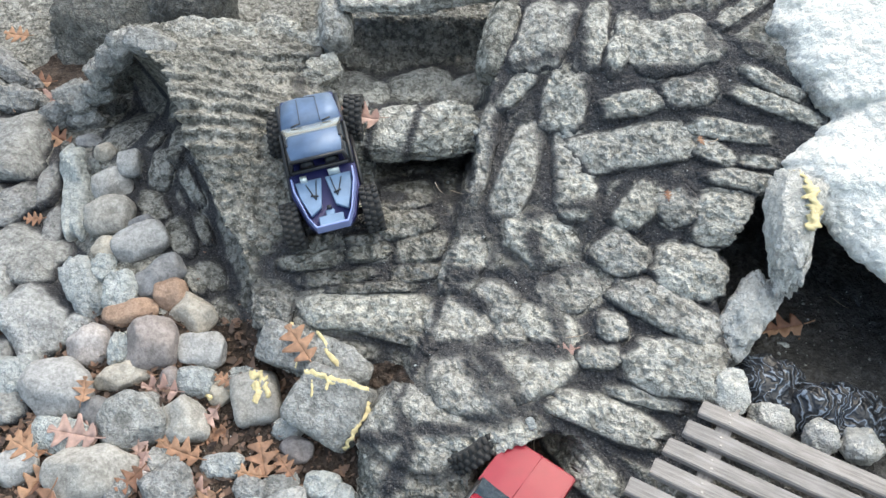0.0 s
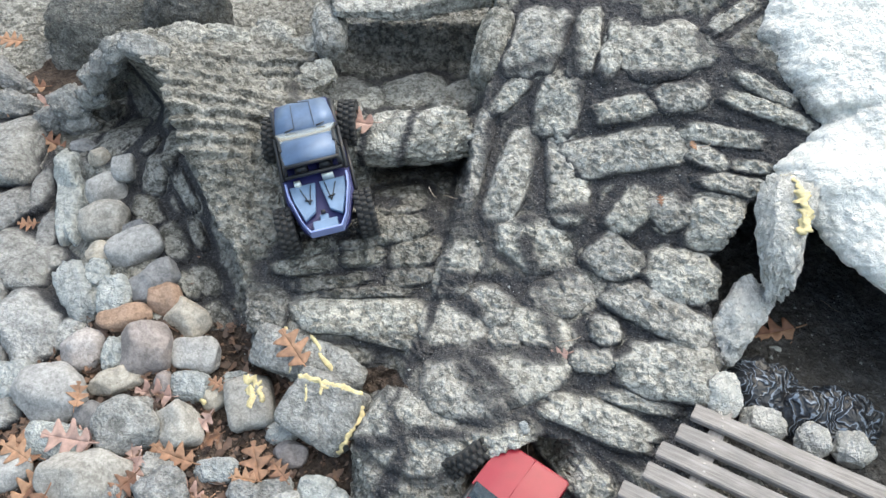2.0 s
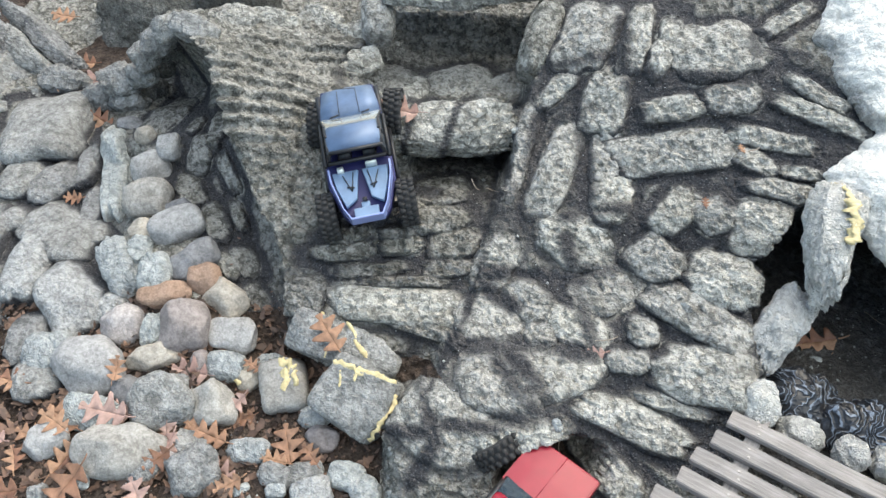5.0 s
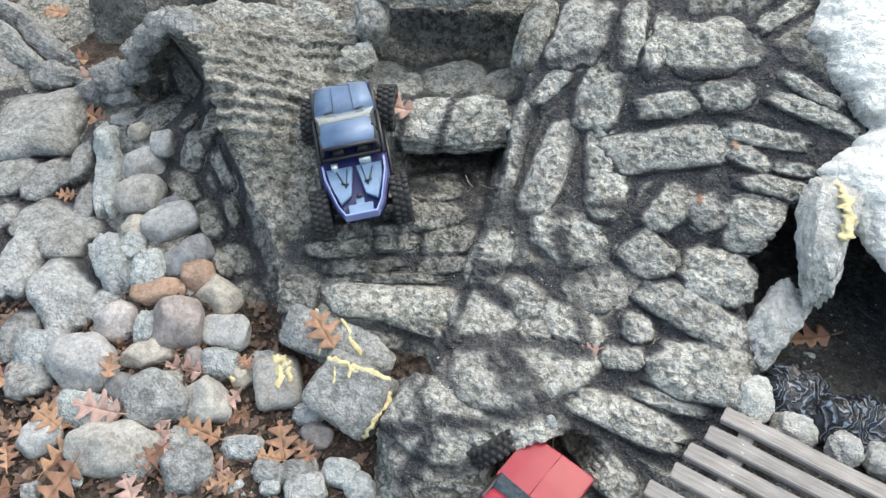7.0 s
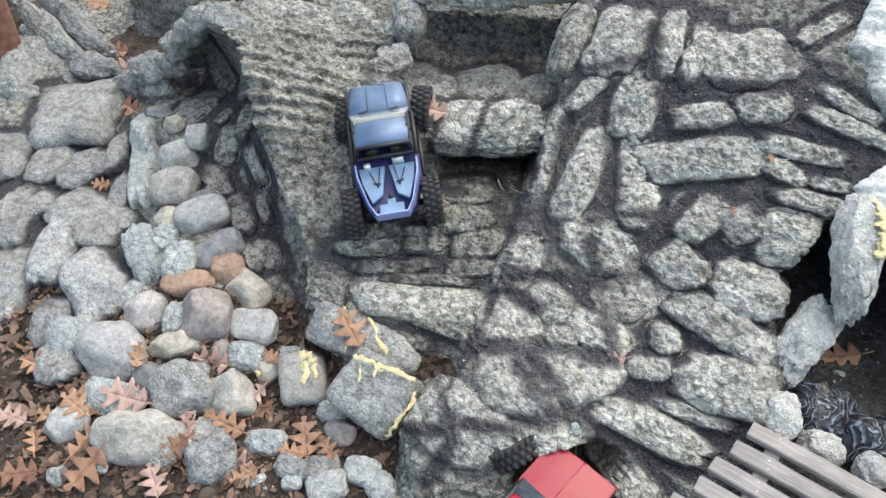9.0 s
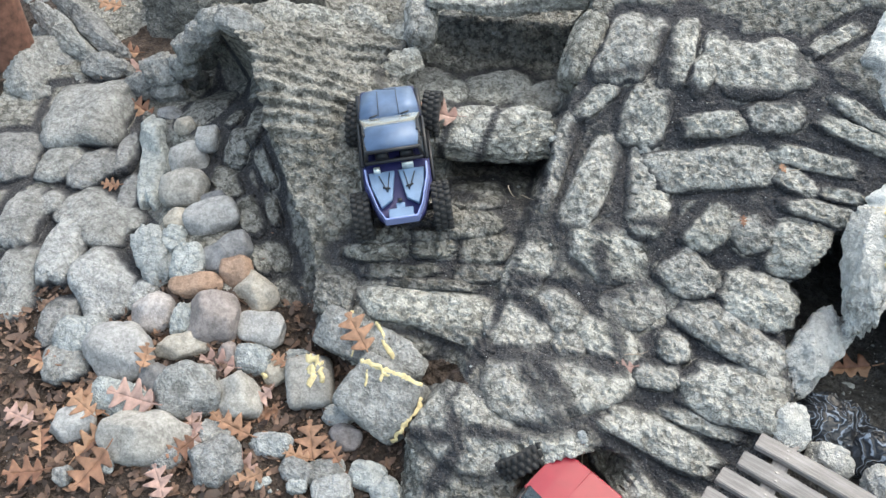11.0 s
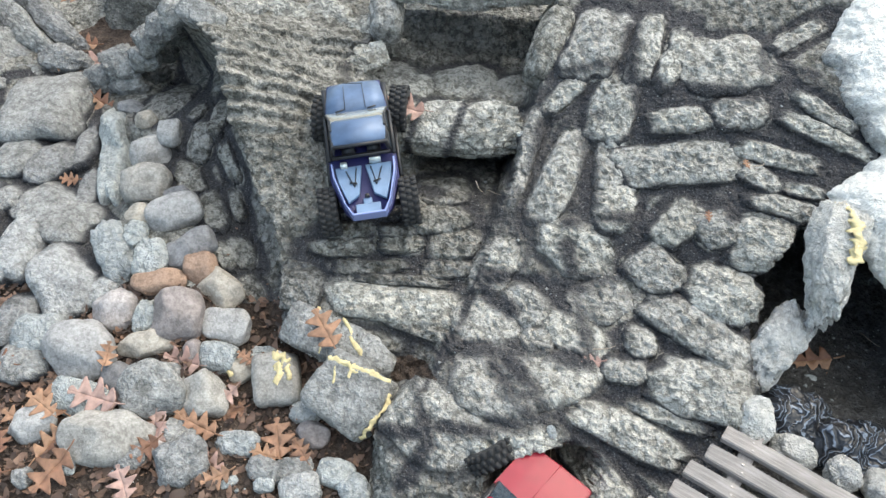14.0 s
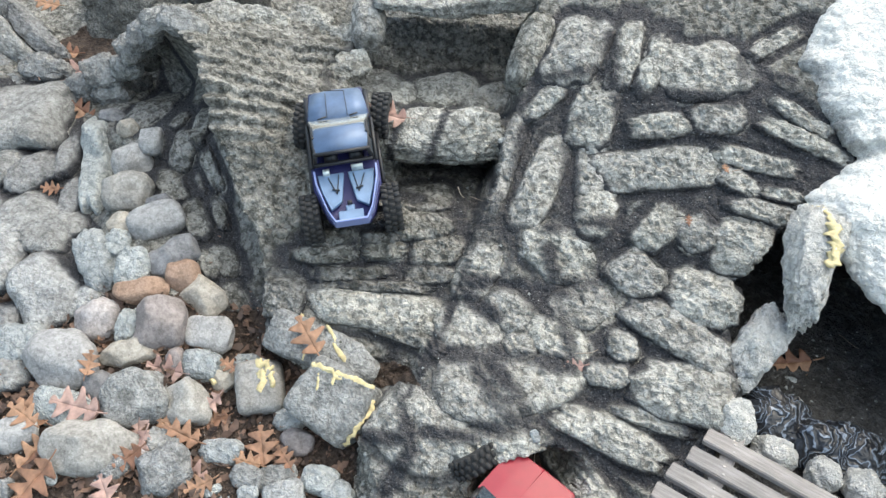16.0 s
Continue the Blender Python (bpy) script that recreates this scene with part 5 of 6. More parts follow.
def chips():
    """Small pale chips of stone and grit."""
    rnd = random.Random(9)
    verts, faces = [], []
    for i in range(900):
        pick = rnd.random()
        if pick < 0.4:
            s, t = rnd.uniform(-1.5, -0.2), rnd.uniform(-1.0, -0.3)
        elif pick < 0.7:
            s, t = rnd.uniform(0.78, 1.25), rnd.uniform(-0.62, -0.25)
        else:
            s, t = rnd.uniform(-0.3, 0.9), rnd.uniform(-0.75, 0.6)
        size = rnd.uniform(0.0008, 0.0030) * (2.6 if rnd.random() < 0.10 else 1) * (1.3 if pick < 0.4 else 1)
        p = Vector(on_sheet(s, t, relief(s, t) + roughness_of(s, t) + 0.002))
        base = len(verts)
        for dx, dy, dz in ((-1, 0, 0), (1, 0, 0), (0, -1, 0), (0, 1, 0), (0, 0, -0.7), (0, 0, 0.7)):
            verts.append(tuple(p + Vector((dx, dy, dz)) * size * rnd.uniform(0.6, 1.3)))
        for f in ((0, 2, 5), (2, 1, 5), (1, 3, 5), (3, 0, 5), (2, 0, 4), (1, 2, 4), (3, 1, 4), (0, 3, 4)):
            faces.append(tuple(base + q for q in f))
    ob = sheet_mesh("stone_chips", verts, faces, PEBBLE_ICE)
    return tagged(ob, "tiny pale chips of stone and grit", "gravel", kind="stuff")


chips()


# ---- yellow foam ----
def foam_bead(points, thick, seed):
    """A ragged, flattened bead of foam along a line."""
    bm = bmesh.new()
    pts = [Vector(p) for p in points]
    line = []
    for a, b in zip(pts, pts[1:]):
        n = max(2, int((b - a).length / 0.0025))
        line += [a.lerp(b, i / n) for i in range(n)]
    line.append(pts[-1])
    up, prev, count = Vector(LIFT), None, 14
    for i, p in enumerate(line):
        way = (line[min(i + 1, len(line) - 1)] - line[max(i - 1, 0)]).normalized()
        side = way.cross(up).normalized()
        end = min(1.0, 0.25 + 0.35 * min(i, len(line) - 1 - i))
        p = p + side * thick * 0.8 * float(grain(i * 0.22 + seed * 9, 1.0))
        ring = []
        for k in range(count):
            f = 2 * math.pi * k / count
            r = thick * end * max(0.22, 0.80 + 0.85 * float(grain(i * 0.17 + seed * 5, 1.3 * math.cos(f) + 3, 1.3 * math.sin(f))) + 0.40 * float(grain(i * 0.8, 3 * math.cos(f), 3 * math.sin(f) + seed)))
            ring.append(bm.verts.new(p + side * r * 1.55 * math.cos(f) + up * r * 0.60 * math.sin(f)))
        if prev:
            for k in range(count):
                bm.faces.new((prev[k], prev[(k + 1) % count], ring[(k + 1) % count], ring[k]))
        prev = ring
    bmesh.ops.recalc_face_normals(bm, faces=bm.faces[:])
    return tagged(part("foam_bead", bm, FOAM), "lumpy yellow expanding foam dried along a stone joint", "foam", "yellow foam seams")


foam_bead(((-0.355, 1.475, 0.142), (-0.337, 1.451, 0.131), (-0.317, 1.420, 0.121), (-0.302, 1.399, 0.113), (-0.288, 1.380, 0.106)), 0.0045, 1)
foam_bead(((-0.371, 1.326, 0.159), (-0.330, 1.309, 0.162), (-0.290, 1.299, 0.157), (-0.252, 1.294, 0.149), (-0.221, 1.289, 0.140), (-0.200, 1.280, 0.127)), 0.0062, 2)
foam_bead(((-0.195, 1.262, 0.112), (-0.201, 1.239, 0.098), (-0.224, 1.199, 0.091), (-0.245, 1.174, 0.070), (-0.260, 1.162, 0.032)), 0.0045, 3)
foam_bead(((-0.352, 1.303, 0.159), (-0.346, 1.283, 0.150), (-0.346, 1.261, 0.135)), 0.0030, 6)
foam_bead(((-0.313, 1.300, 0.156), (-0.304, 1.275, 0.146)), 0.0034, 7)
foam_bead(((-0.408, 1.405, 0.107), (-0.408, 1.380, 0.096)), 0.0036, 12)
foam_bead(((-0.431, 1.505, 0.143), (-0.420, 1.497, 0.140)), 0.0050, 8)
foam_bead(((-0.541, 1.381, 0.073), (-0.511, 1.366, 0.076), (-0.488, 1.358, 0.069)), 0.0090, 4)
foam_bead(((-0.517, 1.360, 0.071), (-0.512, 1.328, 0.057), (-0.516, 1.300, 0.043)), 0.0070, 5)
foam_bead(((-0.494, 1.352, 0.069), (-0.484, 1.329, 0.060), (-0.478, 1.313, 0.052)), 0.0072, 11)
foam_bead(((-0.661, 1.353, 0.012), (-0.657, 1.338, 0.000)), 0.0050, 14)
foam_bead(((0.897, 1.672, 0.558), (0.918, 1.660, 0.573), (0.924, 1.620, 0.582), (0.928, 1.580, 0.577)), 0.0050, 9)
foam_bead(((0.917, 1.594, 0.589), (0.924, 1.558, 0.576), (0.920, 1.520, 0.556), (0.905, 1.484, 0.536)), 0.0120, 10)


# ---- pallet ----
def plank(name, length, wide, thick, parent, seed):
    bm = bmesh.new()
    bmesh.ops.create_cube(bm, size=1)
    for v in bm.verts:
        v.co = (v.co.x * length, v.co.y * wide, v.co.z * thick)
    bmesh.ops.bevel(bm, geom=bm.edges[:], offset=0.0025, segments=2, affect="EDGES")
    bmesh.ops.subdivide_edges(bm, edges=[e for e in bm.edges if abs(e.verts[0].co.x - e.verts[1].co.x) > length * 0.5], cuts=24)
    for v in bm.verts:
        v.co.y += 0.0018 * float(grain(v.co.x * 9 + seed, v.co.y * 30, seed))
        v.co.z += 0.0016 * float(grain(v.co.x * 7 + seed, v.co.y * 40, seed + 5))
        v.co.x += 0.003 * float(grain(v.co.y * 60, v.co.z * 60, seed)) * (1 if abs(v.co.x) > length * 0.48 else 0)
    return part(name, bm, TIMBER, parent, smooth=False)


def nail(slat, x, y):
    bm = bmesh.new()
    bmesh.ops.create_cone(bm, cap_ends=True, segments=10, radius1=0.0035, radius2=0.003, depth=0.003)
    head = part("nail", bm, STEEL, slat, "dull steel nail head", smooth=False)
    head.location = (x, y, 0.0095)
    return head


pallet = thing("pallet", "weathered grey wooden pallet lying over the rocks", "pallet", pose(0.623, 1.142, 0.270, 0, 0, -30.0))
slat = plank("slat", 1.0, 0.045, 0.018, pallet, 0)
slat.location = (0.500, 0.000, 0)
for along in (0.07, 0.5, 0.93):
    nail(slat, along - 0.500, 0.010)
    nail(slat, along - 0.500 + 0.006, -0.011)
slat = plank("slat", 1.0, 0.045, 0.018, pallet, 1)
slat.location = (0.487, -0.071, 0)
for along in (0.07, 0.5, 0.93):
    nail(slat, along - 0.487, 0.010)
    nail(slat, along - 0.487 + 0.006, -0.011)
slat = plank("slat", 1.0, 0.045, 0.018, pallet, 2)
slat.location = (0.464, -0.139, 0)
for along in (0.07, 0.5, 0.93):
    nail(slat, along - 0.464, 0.010)
    nail(slat, along - 0.464 + 0.006, -0.011)
slat = plank("slat", 1.0, 0.045, 0.018, pallet, 3)
slat.location = (0.457, -0.207, 0)
for along in (0.07, 0.5, 0.93):
    nail(slat, along - 0.457, 0.010)
    nail(slat, along - 0.457 + 0.006, -0.011)
slat = plank("slat", 1.0, 0.045, 0.018, pallet, 4)
slat.location = (0.424, -0.279, 0)
for along in (0.07, 0.5, 0.93):
    nail(slat, along - 0.424, 0.010)
    nail(slat, along - 0.424 + 0.006, -0.011)
slat = plank("slat", 1.0, 0.045, 0.018, pallet, 5)
slat.location = (0.403, -0.346, 0)
for along in (0.07, 0.5, 0.93):
    nail(slat, along - 0.403, 0.010)
    nail(slat, along - 0.403 + 0.006, -0.011)
ob = plank("stringer", 0.62, 0.036, 0.075, pallet, 20)
ob.matrix_basis = pose(0.070, -0.24, -0.048, 0, 0, 90)
ob = plank("stringer", 0.62, 0.036, 0.075, pallet, 21)
ob.matrix_basis = pose(0.500, -0.24, -0.048, 0, 0, 90)
ob = plank("stringer", 0.62, 0.036, 0.075, pallet, 22)
ob.matrix_basis = pose(0.930, -0.24, -0.048, 0, 0, 90)


# ---- twigs and the post ----
def twig(a, b, thick=0.0018, bend=0.008):
    """A thin dry twig between two points, slightly bent."""
    a, b = Vector(a), Vector(b)
    bm = bmesh.new()
    side = (b - a).cross(Vector((0, 0, 1))).normalized()
    prev = None
    for i in range(9):
        k = i / 8
        p = a.lerp(b, k) + side * bend * math.sin(math.pi * k) + Vector((0, 0, 0.003 + 0.004 * math.sin(5 * k)))
        r = thick * (1 - 0.5 * k)
        ring = [bm.verts.new(p + side * r * math.cos(f) + Vector((0, 0, r * math.sin(f)))) for f in (0, 1.26, 2.51, 3.77, 5.03)]
        if prev:
            for q in range(5):
                bm.faces.new((prev[q], prev[(q + 1) % 5], ring[(q + 1) % 5], ring[q]))
        prev = ring
    return tagged(part("twig", bm, TWIG), "thin pale dry twig lying on the rock", "twig", "dry twigs")


TWIG = plain("dry_twig", (0.36, 0.30, 0.24), 0.8, vary=0.3)


def post(x, y, radius, high):
    """A rough upright post with ridged red-brown bark."""
    bm = bmesh.new()
    n, rows, rings = 40, 30, []
    for j in range(rows + 1):
        z = -0.2 + (high + 0.2) * j / rows
        ring = []
        for i in range(n):
            f = 2 * math.pi * i / n
            r = radius * (1.08 - 0.12 * j / rows) * (1 + 0.06 * float(grain(4 * math.cos(f), 4 * math.sin(f), z * 2)) + 0.04 * float(grain(11 * math.cos(f), 11 * math.sin(f), z * 5)))
            ring.append(bm.verts.new((r * math.cos(f), r * math.sin(f), z)))
        rings.append(ring)
    for p, q in zip(rings, rings[1:]):
        for i in range(n):
            bm.faces.new((p[i], p[(i + 1) % n], q[(i + 1) % n], q[i]))
    bm.faces.new(rings[-1])
    ob = part("wooden_post", bm, BARK)
    ob.location = (x, y, 0)
    return tagged(ob, "rough red-brown wooden post behind the far bank", "post")


twig((-0.022, 1.763, 0.438), (-0.000, 1.754, 0.411))
twig((0.316, 1.379, 0.232), (0.384, 1.395, 0.241))
twig((1.147, 1.641, 0.092), (1.140, 1.526, 0.180))
twig((0.751, 1.884, 0.479), (0.782, 1.896, 0.490))
twig((0.021, 2.019, 0.167), (0.068, 1.892, 0.276))
twig((0.244, 1.194, 0.030), (0.256, 1.144, 0.017))
post(-2.040, 2.720, 0.088, 1.3)


# ---- crawlers ----
def block(bm, x0, x1, y0, y1, z0, z1, inset=0.0, slant=0.0):
    """A box whose top is drawn in by inset and slid along y by slant."""
    lo = [bm.verts.new(c) for c in ((x0, y0, z0), (x1, y0, z0), (x1, y1, z0), (x0, y1, z0))]
    hi = [bm.verts.new(c) for c in ((x0 + inset, y0 + inset + slant, z1), (x1 - inset, y0 + inset + slant, z1), (x1 - inset, y1 - inset + slant, z1), (x0 + inset, y1 - inset + slant, z1))]
    bm.faces.new(lo[::-1])
    bm.faces.new(hi)
    for i in range(4):
        j = (i + 1) % 4
        bm.faces.new((lo[i], lo[j], hi[j], hi[i]))


def loft(bm, sections):
    """Skin through rings of equal length, closed at both ends."""
    rings = [[bm.verts.new(c) for c in sec] for sec in sections]
    for p, q in zip(rings, rings[1:]):
        for i in range(len(p)):
            j = (i + 1) % len(p)
            bm.faces.new((p[i], p[j], q[j], q[i]))
    bm.faces.new(rings[0][::-1])
    bm.faces.new(rings[-1])
    bmesh.ops.recalc_face_normals(bm, faces=bm.faces[:])


def soften(bm, offset=0.004, segments=2):
    bmesh.ops.bevel(bm, geom=bm.edges[:], offset=offset, segments=segments, affect="EDGES", clamp_overlap=True)
    bmesh.ops.recalc_face_normals(bm, faces=bm.faces[:])


def rod(bm, a, b, r=0.004, n=8):
    a, b = Vector(a), Vector(b)
    m = (b - a).to_track_quat("Z", "Y").to_matrix().to_4x4()
    bmesh.ops.create_cone(bm, cap_ends=True, segments=n, radius1=r, radius2=r, depth=(b - a).length, matrix=Matrix.Translation((a + b) / 2) @ m)


def bar(name, parent, a, b, r, material=None):
    bm = bmesh.new()
    rod(bm, a, b, r)
    return part(name, bm, material or BLACK, parent)


def wheel(parent, x, y, z, rim_skin, steer=0.0, radius=0.065, wide=0.052, camber=0.0):
    bm = bmesh.new()
    prof = [(-0.5, 0.60), (-0.5, 0.84), (-0.42, 0.95), (-0.2, 0.985), (0.2, 0.985), (0.42, 0.95), (0.5, 0.84), (0.5, 0.60)]
    n = 40
    rings = [[bm.verts.new((wide * k, radius * r * math.cos(2 * math.pi * i / n), radius * r * math.sin(2 * math.pi * i / n))) for k, r in prof] for i in range(n)]
    for i in range(n):
        p, q = rings[i], rings[(i + 1) % n]
        for a in range(len(prof) - 1):
            bm.faces.new((p[a], p[a + 1], q[a + 1], q[a]))
    for i in range(22):
        for k, off in ((-0.33, 0.0), (0.0, 0.5), (0.33, 0.0)):
            f = 2 * math.pi * (i + off) / 22
            m = Matrix.Rotation(f, 4, "X") @ Matrix.Translation((wide * k, 0, radius * 1.0)) @ Matrix.Rotation(0.35 * (1 if k > 0 else -1 if k < 0 else 0), 4, "Z")
            bmesh.ops.create_cube(bm, size=1, matrix=m @ Matrix.Diagonal((wide * 0.30, radius * 0.16, radius * 0.13, 1)))
    tyre = part("wheel", bm, RUBBER, parent, "knobbly black rubber wheel")
    tyre.matrix_basis = pose(x, y, z, 0, camber, steer)
    bm = bmesh.new()
    bmesh.ops.create_cone(bm, cap_ends=True, segments=28, radius1=radius * 0.62, radius2=radius * 0.62, depth=wide * 0.72, matrix=Matrix.Rotation(math.pi / 2, 4, "Y"))
    for i in range(6):
        f = math.pi * i / 3
        for side in (-1, 1):
            bmesh.ops.create_cone(bm, cap_ends=True, segments=10, radius1=radius * 0.14, radius2=radius * 0.10, depth=0.006, matrix=Matrix.Translation((side * wide * 0.38, radius * 0.36 * math.cos(f), radius * 0.36 * math.sin(f))) @ Matrix.Rotation(math.pi / 2, 4, "Y"))
    part("rim", bm, rim_skin, tyre)
    return tyre


def crawler(m, label, paint, deep, trim, rim_skin, boxy=False):
    """A model truck with a tapered open bed, 0.47 m long; its front points along +y."""
    car = thing("model_truck", label, "toy truck", m)
    wide, zb = 0.098, 0.085
    # lower body
    bm = bmesh.new()
    secs = []
    for y, hw, z0, z1 in ((0.225, 0.070, 0.10, 0.122), (0.215, 0.082, 0.088, 0.132), (0.12, 0.092, 0.082, 0.147), (0.04, 0.096, 0.075, 0.150), (-0.10, 0.094, 0.075, 0.148), (-0.19, 0.066, 0.090, 0.148), (-0.222, 0.046, 0.105, 0.146)):
        secs.append([(-hw, y, z0), (hw, y, z0), (hw * 1.0, y, z0 + 0.6 * (z1 - z0)), (hw * 0.93, y, z1 - (0.0 if y > 0.03 else 0.030)), (-hw * 0.93, y, z1 - (0.0 if y > 0.03 else 0.030)), (-hw, y, z0 + 0.6 * (z1 - z0))])
    loft(bm, secs)
    soften(bm, 0.005)
    part("body", bm, deep, car, smooth=not boxy)
    # bonnet
    bm = bmesh.new()
    secs = []
    if boxy:
        nose = ((0.230, 0.092, 0.150), (0.224, 0.095, 0.158), (0.15, 0.097, 0.162), (0.088, 0.097, 0.163))
    else:
        nose = ((0.222, 0.064, 0.126), (0.205, 0.076, 0.142), (0.15, 0.084, 0.154), (0.09, 0.088, 0.160))
    for y, hw, z in nose:
        crown = 0.0005 if boxy else 0.003
        secs.append([(-hw, y, z - 0.016), (hw, y, z - 0.016), (hw * 0.97, y, z - 0.004 + crown), (hw * 0.5, y, z + crown), (0, y, z + crown + (0.002 if boxy else 0.001)), (-hw * 0.5, y, z + crown), (-hw * 0.97, y, z - 0.004 + crown)])
    loft(bm, secs)
    soften(bm, 0.0025)
    hood = part("bonnet", bm, paint, car, smooth=not boxy)
    bm = bmesh.new()
    for x0, y0, x1, y1 in (() if boxy else ((-0.03, 0.10, -0.028, 0.195), (0.028, 0.10, 0.026, 0.195), (-0.028, 0.195, 0.026, 0.195))):
        rod(bm, (x0, y0, 0.1655), (x1, y1, 0.1655 - 0.12 * max(0, y1 - 0.10)), 0.0011, 6)
    if boxy:
        rod(bm, (0, 0.09, 0.1655), (0, 0.226, 0.1605), 0.0012, 6)
    for x0 in () if boxy else (-0.045, 0.045):
        rod(bm, (x0 - 0.012, 0.098, 0.166), (x0 + 0.012, 0.104, 0.166), 0.0022, 6)
    part("panel_line", bm, deep if boxy else BLACK, hood)
    # windscreen, roof and cab
    bm = bmesh.new()
    loft(bm, [[(-0.085, 0.100, 0.160), (0.085, 0.100, 0.160), (0.085, 0.092, 0.156), (-0.085, 0.092, 0.156)], [(-0.072, 0.046, 0.199), (0.072, 0.046, 0.199), (0.072, 0.040, 0.195), (-0.072, 0.040, 0.195)]])
    part("windscreen", bm, GLASS if boxy else SCREEN, car, "laid-back bright reflective windscreen", smooth=False)
    bm = bmesh.new()
    loft(bm, [[(-hw, y, z - 0.008), (hw, y, z - 0.008), (hw * 0.94, y, z), (-hw * 0.94, y, z)] for y, hw, z in ((0.048, 0.070, 0.199), (0.034, 0.075, 0.206), (0.0, 0.077, 0.211), (-0.045, 0.075, 0.207))])
    soften(bm, 0.003)
    part("roof", bm, paint, car)
    for s in (-1, 1):
        bar("cage_bar", car, (s * 0.086, 0.098, 0.156), (s * 0.075, 0.046, 0.199), 0.004)
        bar("cage_bar", car, (s * 0.080, -0.045, 0.150), (s * 0.072, -0.045, 0.210), 0.006)
        bar("cage_bar", car, (s * 0.084, 0.02, 0.150), (s * 0.074, 0.01, 0.210), 0.004)
        bar("cage_bar", car, (s * 0.090, 0.09, 0.150), (s * 0.090, -0.05, 0.150), 0.006)
        bar("cage_bar", car, (s * 0.076, 0.046, 0.200), (s * 0.075, -0.045, 0.204), 0.004)
    bar("cage_bar", car, (-0.073, -0.047, 0.209), (0.073, -0.047, 0.209), 0.005)
    bar("cage_bar", car, (-0.080, -0.052, 0.165), (0.080, -0.052, 0.165), 0.006)
    for s in (-1, 1):
        bm = bmesh.new()
        loft(bm, [[(s * 0.083, 0.082, 0.156), (s * 0.085, 0.082, 0.156), (s * 0.085, -0.04, 0.156), (s * 0.083, -0.04, 0.156)], [(s * 0.071, 0.046, 0.206), (s * 0.073, 0.046, 0.206), (s * 0.073, -0.04, 0.206), (s * 0.071, -0.04, 0.206)]])
        part("side_window", bm, GLASS, car, smooth=False)
    bm = bmesh.new()
    block(bm, -0.078, 0.078, -0.088, -0.046, 0.100, 0.120)
    for x0 in (-0.035, 0.035):
        block(bm, x0 - 0.022, x0 + 0.022, -0.040, -0.005, 0.12, 0.165, 0.006)
    part("cab_floor", bm, BLACK, car)
    for box in ((-0.062, -0.044, -0.072, -0.058, 0.12, 0.150), (0.018, 0.050, -0.066, -0.060, 0.12, 0.160)):
        bm = bmesh.new()
        block(bm, *box)
        part("gauge", bm, SILVER, car)
    # bed with a raised, tapering rim
    bm = bmesh.new()
    rail = [(-0.088, -0.060), (-0.086, -0.100), (-0.062, -0.190), (-0.044, -0.228), (0.044, -0.228), (0.062, -0.190), (0.086, -0.100), (0.088, -0.060)]
    loft(bm, [[(x, y, 0.152), (x * 0.94, y + (0.006 if y < -0.2 else 0.0), 0.152), (x * 0.94, y + (0.006 if y < -0.2 else 0.0), 0.118), (x * 1.02, y, 0.118)] for x, y in rail])
    soften(bm, 0.0015, 1)
    part("bed_rim", bm, trim, car, "pale lilac rim round the bed" if not boxy else "", smooth=False)
    bm = bmesh.new()
    for sgn in (-1, 1):
        pts = [(sgn * 0.005, -0.066), (sgn * 0.079, -0.066), (sgn * 0.073, -0.115), (sgn * 0.052, -0.180), (sgn * 0.020, -0.158)]
        lo = [bm.verts.new((x, y, 0.124)) for x, y in pts]
        hi = [bm.verts.new((x, y, 0.136)) for x, y in pts]
        bm.faces.new(lo)
        bm.faces.new(hi)
        for i in range(5):
            bm.faces.new((lo[i], lo[(i + 1) % 5], hi[(i + 1) % 5], hi[i]))
    block(bm, -0.034, 0.034, -0.216, -0.186, 0.124, 0.134)
    block(bm, -0.012, 0.012, -0.19, -0.168, 0.124, 0.132)
    bmesh.ops.recalc_face_normals(bm, faces=bm.faces[:])
    soften(bm, 0.002, 1)
    bed_panel = part("bed_panel", bm, paint if boxy else PANEL, car, smooth=False)
    for sgn in (-1, 1):
        bar("bed_strut", bed_panel, (sgn * 0.020, -0.075, 0.139), (sgn * 0.030, -0.135, 0.139), 0.0014)
        bar("bed_strut", bed_panel, (sgn * 0.050, -0.080, 0.139), (sgn * 0.030, -0.135, 0.139), 0.0014)
        bar("bed_strut", bed_panel, (sgn * 0.022, -0.125, 0.140), (sgn * 0.042, -0.120, 0.140), 0.0022)
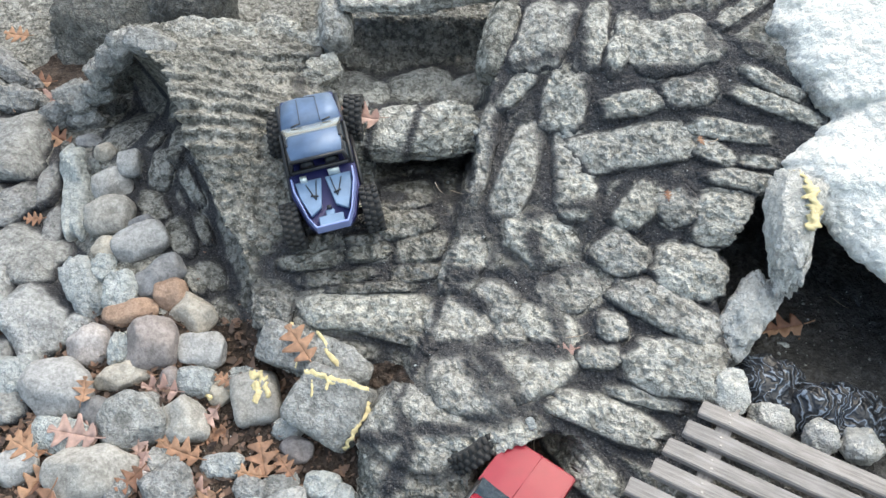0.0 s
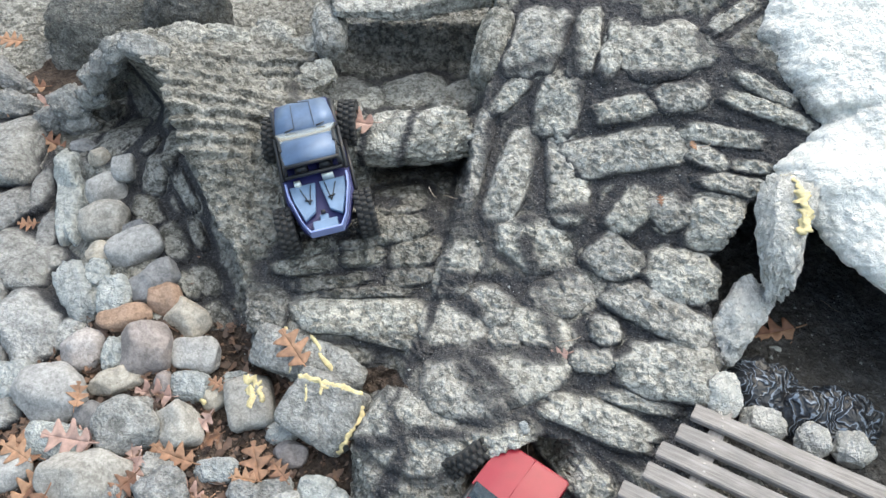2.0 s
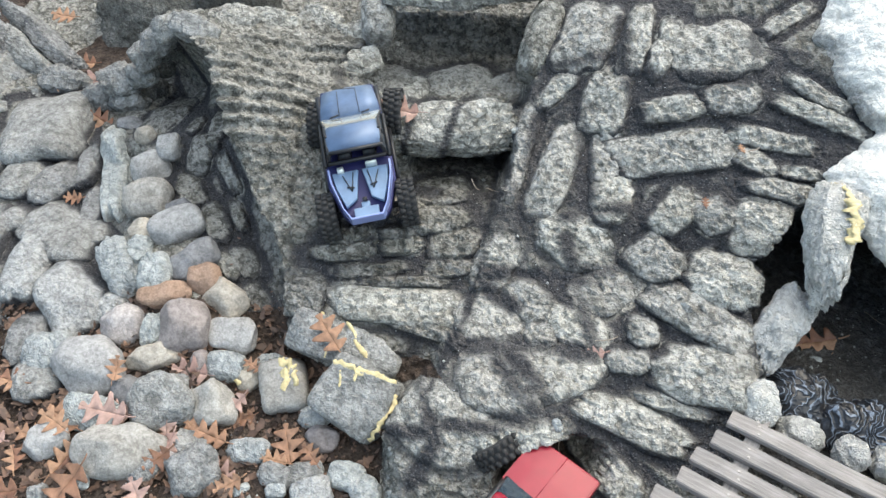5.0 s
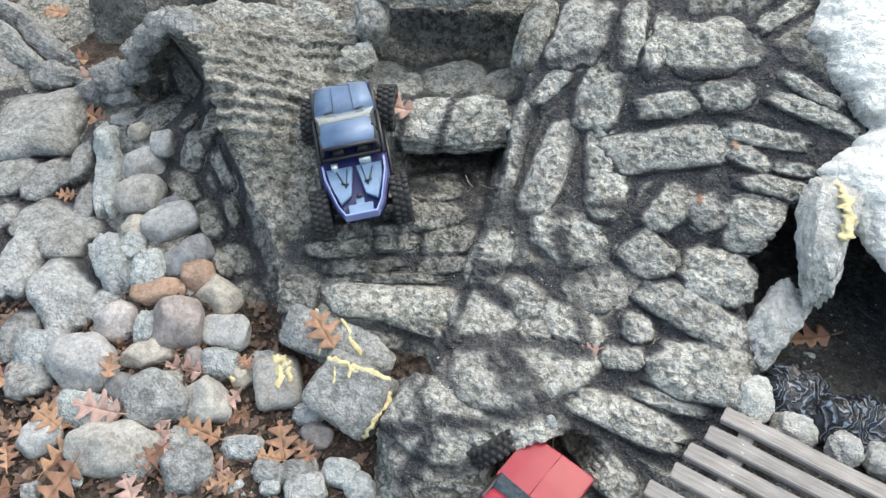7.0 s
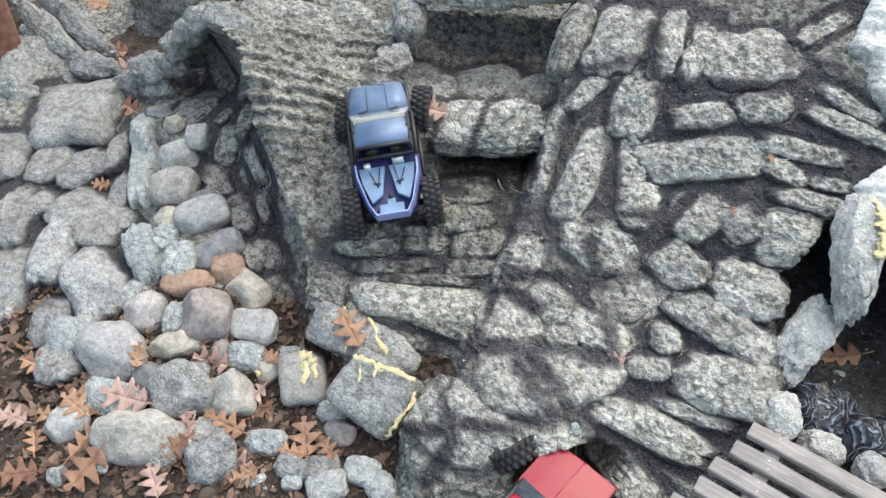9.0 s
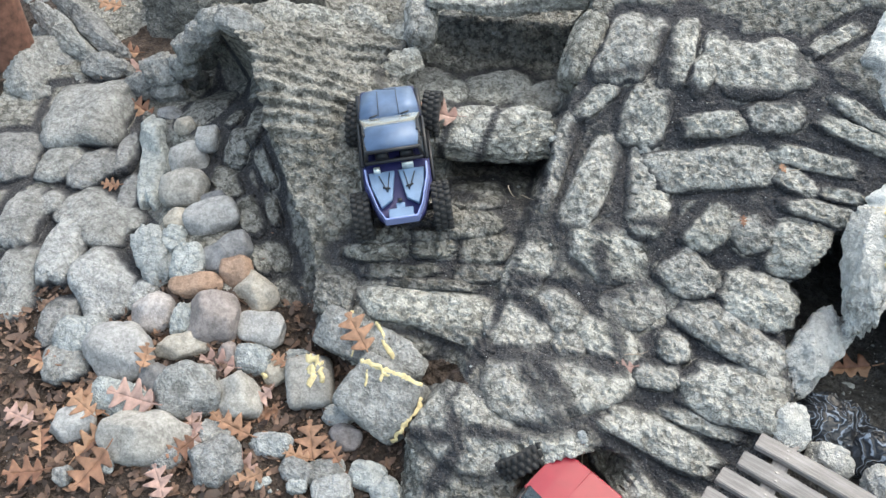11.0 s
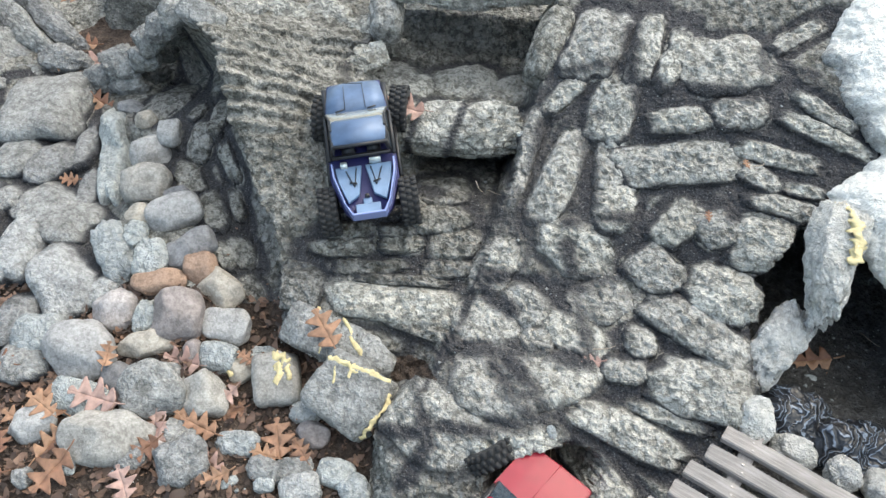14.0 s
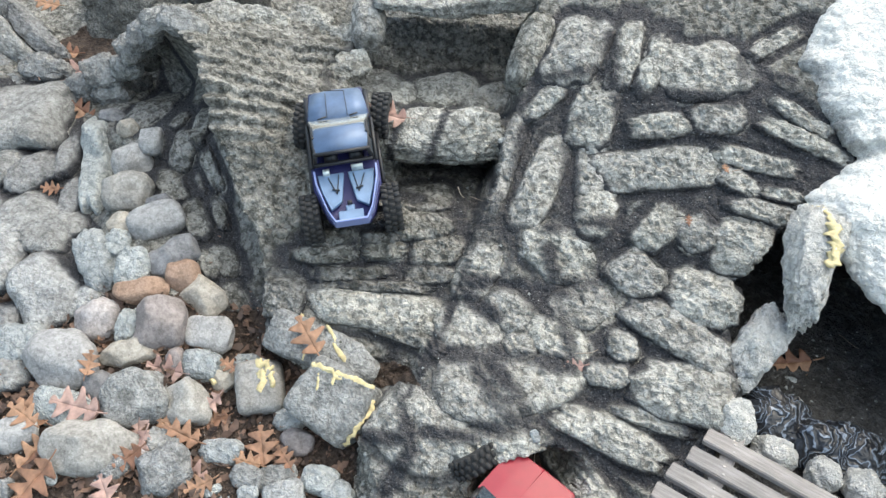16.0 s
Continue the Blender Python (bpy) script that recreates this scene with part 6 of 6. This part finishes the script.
    bar("filler_cap", bed_panel, (-0.006, -0.165, 0.137), (0.006, -0.165, 0.137), 0.006)
    # bumpers, sills, axles, links
    bm = bmesh.new()
    rod(bm, (-0.075, 0.235, 0.095), (0.075, 0.235, 0.095), 0.007)
    rod(bm, (-0.04, 0.20, 0.088), (-0.04, 0.235, 0.095), 0.005)
    rod(bm, (0.04, 0.20, 0.088), (0.04, 0.235, 0.095), 0.005)
    part("bumper", bm, BLACK, car)
    for s in (-1, 1):
        bar("rock_slider", car, (s * 0.100, 0.085, 0.080), (s * 0.100, -0.085, 0.080), 0.006)
        bm = bmesh.new()
        block(bm, s * 0.086 - 0.008, s * 0.086 + 0.008, 0.105, 0.205, 0.128, 0.136, 0.002)
        part("wing_trim", bm, BLACK, car)
    bm = bmesh.new()
    for y in (0.156, -0.156):
        rod(bm, (-0.10, y, 0.06), (0.10, y, 0.06), 0.010)
        bmesh.ops.create_icosphere(bm, subdivisions=2, radius=0.02, matrix=Matrix.Translation((0.01, y, 0.06)))
        for s in (-1, 1):
            rod(bm, (s * 0.05, y, 0.065), (s * 0.035, y * 0.4, 0.075), 0.004)
            rod(bm, (s * 0.06, y, 0.065), (s * 0.06, y * 0.85, 0.128), 0.007)
    block(bm, -0.04, 0.04, -0.10, 0.12, 0.065, 0.085, 0.004)
    part("chassis", bm, BLACK, car)
    for s in (-1, 1):
        lifted = boxy and s < 0
        wheel(car, s * (0.155 if lifted else 0.134 if boxy else 0.100 if s < 0 else 0.124), 0.156, 0.118 if lifted else 0.060, rim_skin, -14, camber=32 if lifted else 0)
        wheel(car, s * (0.134 if boxy else 0.112), -0.156, 0.060, rim_skin)
    return car


crawler(pose(-0.355, 1.945, 0.276, 16.1, -7.0, 12.5) @ Matrix.Scale(1.04, 4), "violet-blue model crawler truck climbing the rock", VIOLET, VIOLET_DEEP, LILAC, BLACK)
crawler(pose(0.116, 0.887, 0.014, 6.7, -0.0, -37.4), "red model crawler truck with silver rims parked in the gap", RED, RED, RED, SILVER, True)
